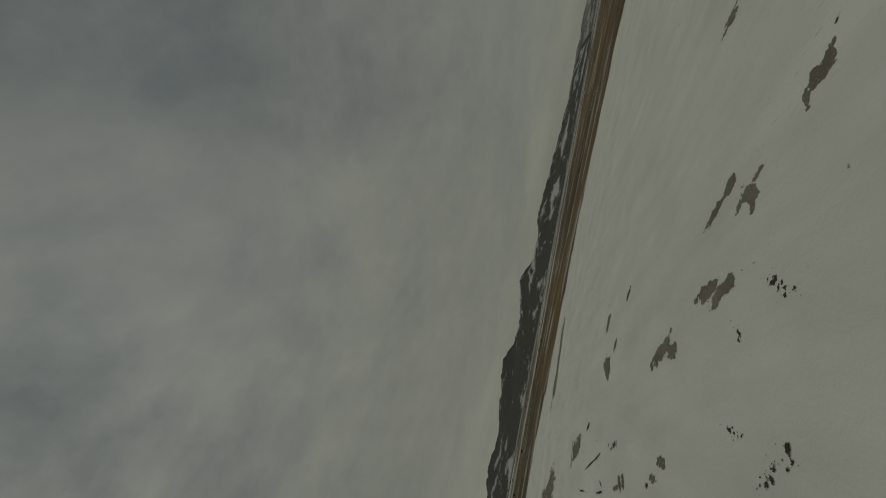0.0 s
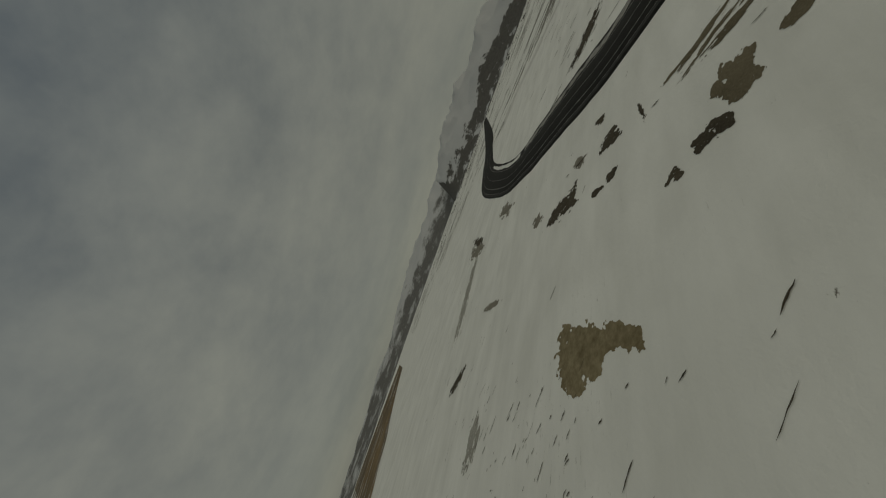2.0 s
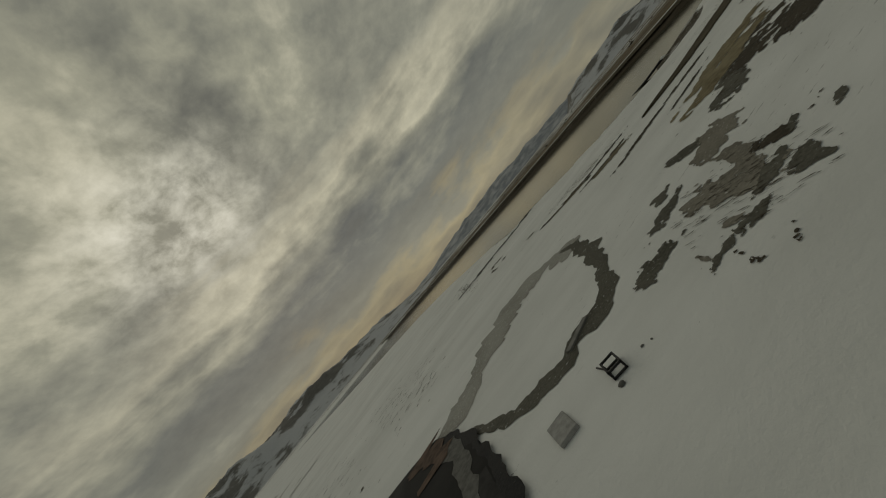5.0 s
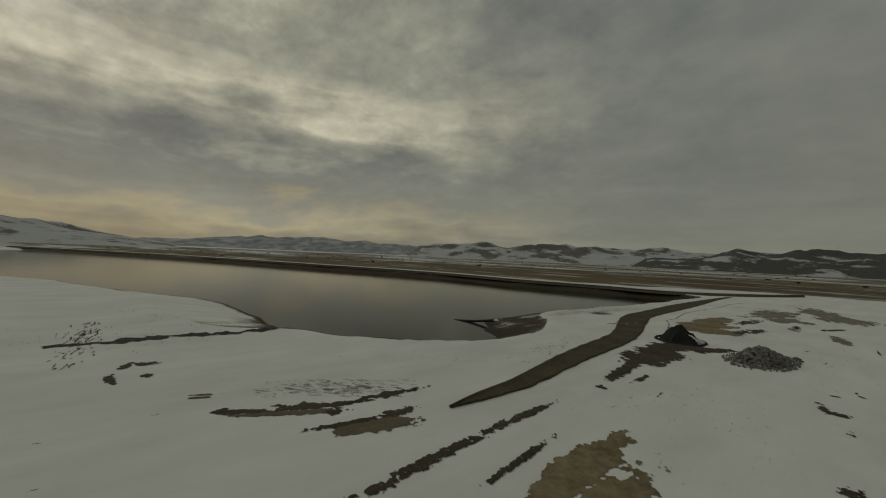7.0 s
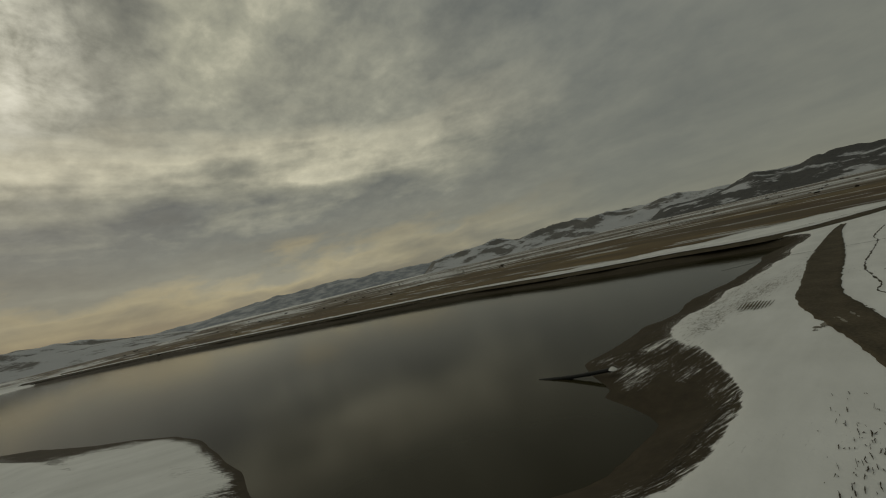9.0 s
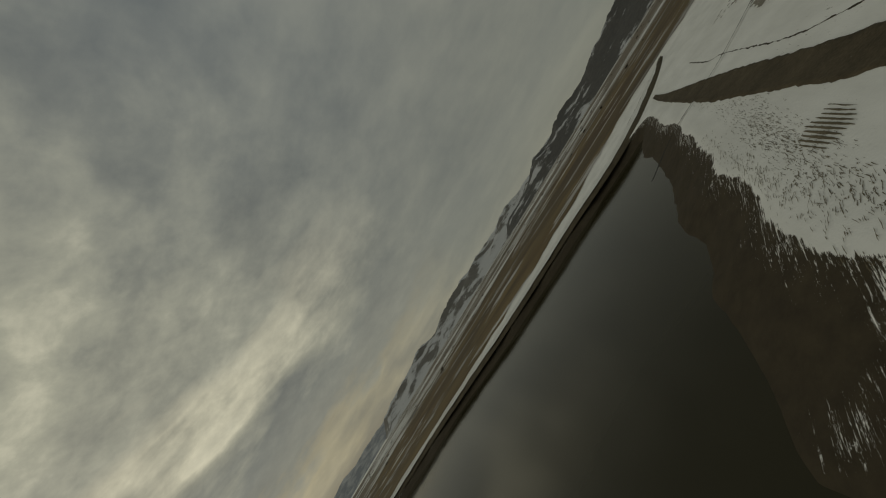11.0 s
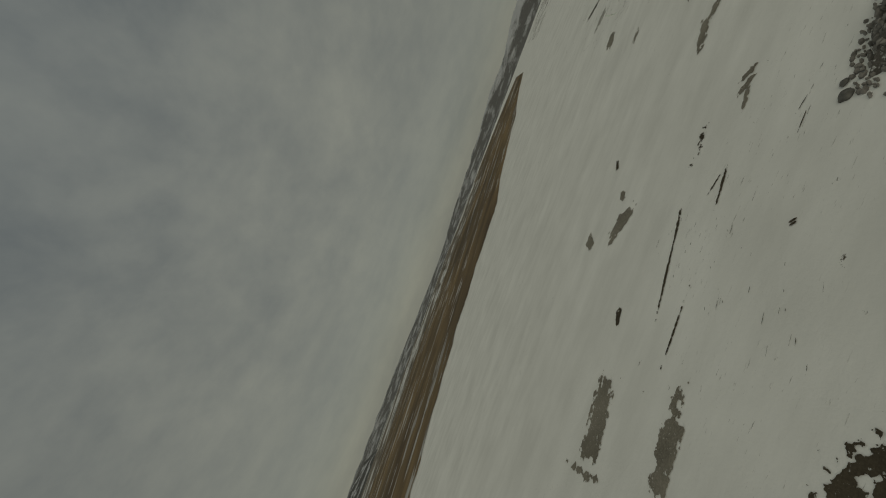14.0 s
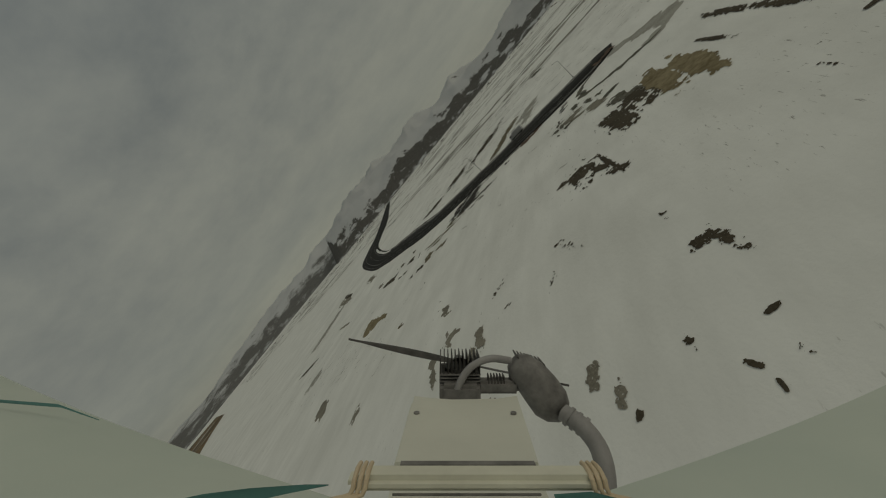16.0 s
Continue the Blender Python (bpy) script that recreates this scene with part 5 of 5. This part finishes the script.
part("nose_side", slab([(0.065, -0.157, -0.27), (0.069, -0.157, -0.27), (0.0795, -0.161, -0.405), (0.0755, -0.161, -0.405)], 0.05), WHITE, plane)
block = part("foam_block", box(0.1385, 0.0086, 0.015, Matrix.Translation((0.0185, -0.1245, -0.212)), 0.0032), FOAM, plane, "white foam block under rubber bands")
part("foam_seam", box(0.078, 0.0010, 0.0010, Matrix.Translation((0.0125, -0.1287, -0.2042)), 0), CAST, block)
# thin dark bar added as the shadow line behind the block's top edge
part("foam_shadow_line", box(0.076, 0.0012, 0.004, Matrix.Translation((0.014, -0.1215, -0.2205)), 0), CAST, block)
part("fuselage", box(0.104, 0.04, 0.115, Matrix.Translation((0.0165, -0.177, -0.222)), 0.004), WHITE, plane)
part("wing_saddle", box(0.150, 0.012, 0.050, Matrix.Translation((0.0215, -0.1360, -0.178)), 0.003), WHITE, plane)


def wing(side):
    """Half of the wing: a rounded section carried outwards."""
    bm = bmesh.new()
    rows = []
    for s in np.linspace(0, 1, 14):
        x = side * (0.03 + 0.62 * s) + 0.01
        lead_y = -0.142 - 0.006 * s + 0.057 * s * s
        lead_z = -0.205 - 0.26 * s
        row = []
        for q in np.linspace(0, 1, 17):
            # round the section: top surface back, then under it
            a = q * 2
            back = a if a <= 1 else 2 - a
            thick = 0.030 * (math.sqrt(back) * 1.5 - back * 1.5 + 0.0) * (1 if a <= 1 else -0.4)
            row.append(bm.verts.new((x, lead_y + thick - 0.012 * back, lead_z + 0.26 * back)))
        rows.append(row)
    for p, q in zip(rows, rows[1:]):
        for k in range(16):
            bm.faces.new((p[k], p[k + 1], q[k + 1], q[k]))
    return bm


for side in (-1, 1):
    half = part("wing_half", wing(side), FILM, plane, "pale green-white film covered wing")
    if side < 0:
        outer = [(-0.403, -0.1342, -0.340), (-0.386, -0.1334, -0.340), (-0.325, -0.1345, -0.332), (-0.277, -0.1375, -0.314), (-0.330, -0.1328, -0.334), (-0.386, -0.1314, -0.340), (-0.403, -0.1308, -0.340)]
        inner = [(-0.1430, -0.1300, -0.200), (-0.0997, -0.1295, -0.200), (-0.0823, -0.1255, -0.200), (-0.0588, -0.1208, -0.200), (-0.0707, -0.1208, -0.200), (-0.0997, -0.1228, -0.200), (-0.1229, -0.1257, -0.200)]
    else:
        outer = [(0.403, -0.1500, -0.340), (0.386, -0.1500, -0.340), (0.345, -0.1535, -0.332), (0.386, -0.1462, -0.340), (0.403, -0.1450, -0.340)]
        inner = [(0.0590, -0.1300, -0.200), (0.0980, -0.1300, -0.200), (0.0760, -0.1245, -0.200), (0.0570, -0.1258, -0.200)]
    outer = [tuple(0.86 * v for v in point) for point in outer]
    for stripe in (outer, inner):
        part("trim_stripe", slab(stripe, 0.0006), TEAL, half)
for sx, out in ((-0.0465, -1), (0.0785, 1)):
    for k in range(3):
        x = sx + 0.0032 * k
        pts = [(x, -0.1212, -0.221), (x, -0.1196, -0.2125), (x, -0.1212, -0.2045), (x + 0.002 * out, -0.1280, -0.2030), (x + 0.011 * out, -0.1292, -0.201), (x + 0.03 * out, -0.134, -0.198)]
        part("rubber_band", rod(smooth_line(pts), 0.0013, 8), BAND, plane)

# engine: finned cylinder in front of the deck
engine = part("crankcase", box(0.044, 0.020, 0.05, Matrix.Translation((0.019, -0.158, -0.445)), 0.004), CAST, plane, "cast grey engine crankcase")
cyl = part("cylinder", rod([(0.019, -0.168, -0.455), (0.019, -0.136, -0.455)], 0.0185, 20), DARK, plane, "black finned engine cylinder")
for k in range(8):
    part("cooling_fin", box(0.046, 0.0014, 0.044, Matrix.Translation((0.019, -0.1655 + 0.0036 * k, -0.455)), 0.0004), CAST, cyl)
for k in range(11):
    part("head_fin", box(0.0013, 0.020 if k % 2 else 0.018, 0.04, Matrix.Translation((-0.003 + 0.0044 * k, -0.1310, -0.455)), 0.0003), DARK, cyl)
part("intake_manifold", box(0.046, 0.014, 0.018, Matrix.Translation((0.062, -0.154, -0.44)), 0.003), CAST, plane)
for k in range(6):
    part("manifold_fin", box(0.0012, 0.008, 0.014, Matrix.Translation((0.051 + 0.0034 * k, -0.146, -0.44)), 0), DARK, plane)
part("fuel_tube", rod(smooth_line([(0.014, -0.172, -0.425), (0.017, -0.150, -0.425), (0.030, -0.131, -0.43), (0.052, -0.1225, -0.435), (0.076, -0.126, -0.44)]), 0.0042, 12), TUBE, plane, "milky grey fuel tube")
muffler = part("muffler", rod([(0.080, -0.128, -0.445), (0.086, -0.133, -0.445), (0.097, -0.142, -0.44), (0.108, -0.155, -0.435), (0.119, -0.170, -0.43), (0.126, -0.178, -0.425), (0.129, -0.181, -0.42)],
                         [0.010, 0.017, 0.020, 0.0215, 0.0215, 0.016, 0.008], 20), CAST, plane, "sooty cast aluminium muffler")
for k in range(8):
    part("muffler_fin", box(0.0014, 0.026, 0.030, pose(0.089 + 0.0042 * k, -0.1325 - 0.0012 * k, -0.452, 0, 0, 24), 0.0003), DARK, muffler)
part("clamp", rod([(0.126, -0.172, -0.415), (0.131, -0.176, -0.41)], 0.007, 14), DARK, muffler)
hose = part("exhaust_hose", rod(smooth_line([(0.128, -0.174, -0.415), (0.142, -0.181, -0.40), (0.152, -0.193, -0.385), (0.1535, -0.207, -0.37), (0.151, -0.222, -0.36)]), 0.0092, 16), TUBE, plane, "ribbed grey silicone exhaust hose")
for k in range(3):
    part("hose_rib", rod([(0.1315 + 0.0055 * k, -0.1755 - 0.0028 * k, -0.411 + 0.005 * k), (0.134 + 0.0055 * k, -0.177 - 0.003 * k, -0.409 + 0.005 * k)], 0.0108, 16), TUBE, hose)

# two-bladed propeller, at rest
prop = part("propeller_hub", rod([(0.020, -0.1440, -0.475), (0.020, -0.1440, -0.51)], [0.012, 0.006], 14), DARK, plane)
for turn in (168, 348):
    bm = bmesh.new()
    rows = []
    for s in np.linspace(0, 1, 12):
        chord = 0.020 * (0.45 + 1.6 * s - 1.95 * s * s)
        twist = radians(24 - 16 * s)
        r = 0.008 + 0.135 * s
        rows.append([bm.verts.new(Vector((r, math.sin(twist) * c * chord * 0.5 + h, math.cos(twist) * c * chord * 0.5))) for c, h in ((-1, 0), (0, 0.0016), (1, 0), (0, -0.0012))])
    for p, q in zip(rows, rows[1:]):
        for k in range(4):
            bm.faces.new((p[k], p[(k + 1) % 4], q[(k + 1) % 4], q[k]))
    bm.faces.new(rows[-1])
    bmesh.ops.transform(bm, matrix=Matrix.Translation((0.020, -0.1440, -0.495)) @ pose(0, 0, 0, 0, 0, turn), verts=bm.verts)
    part("blade", bm, DARK, prop)
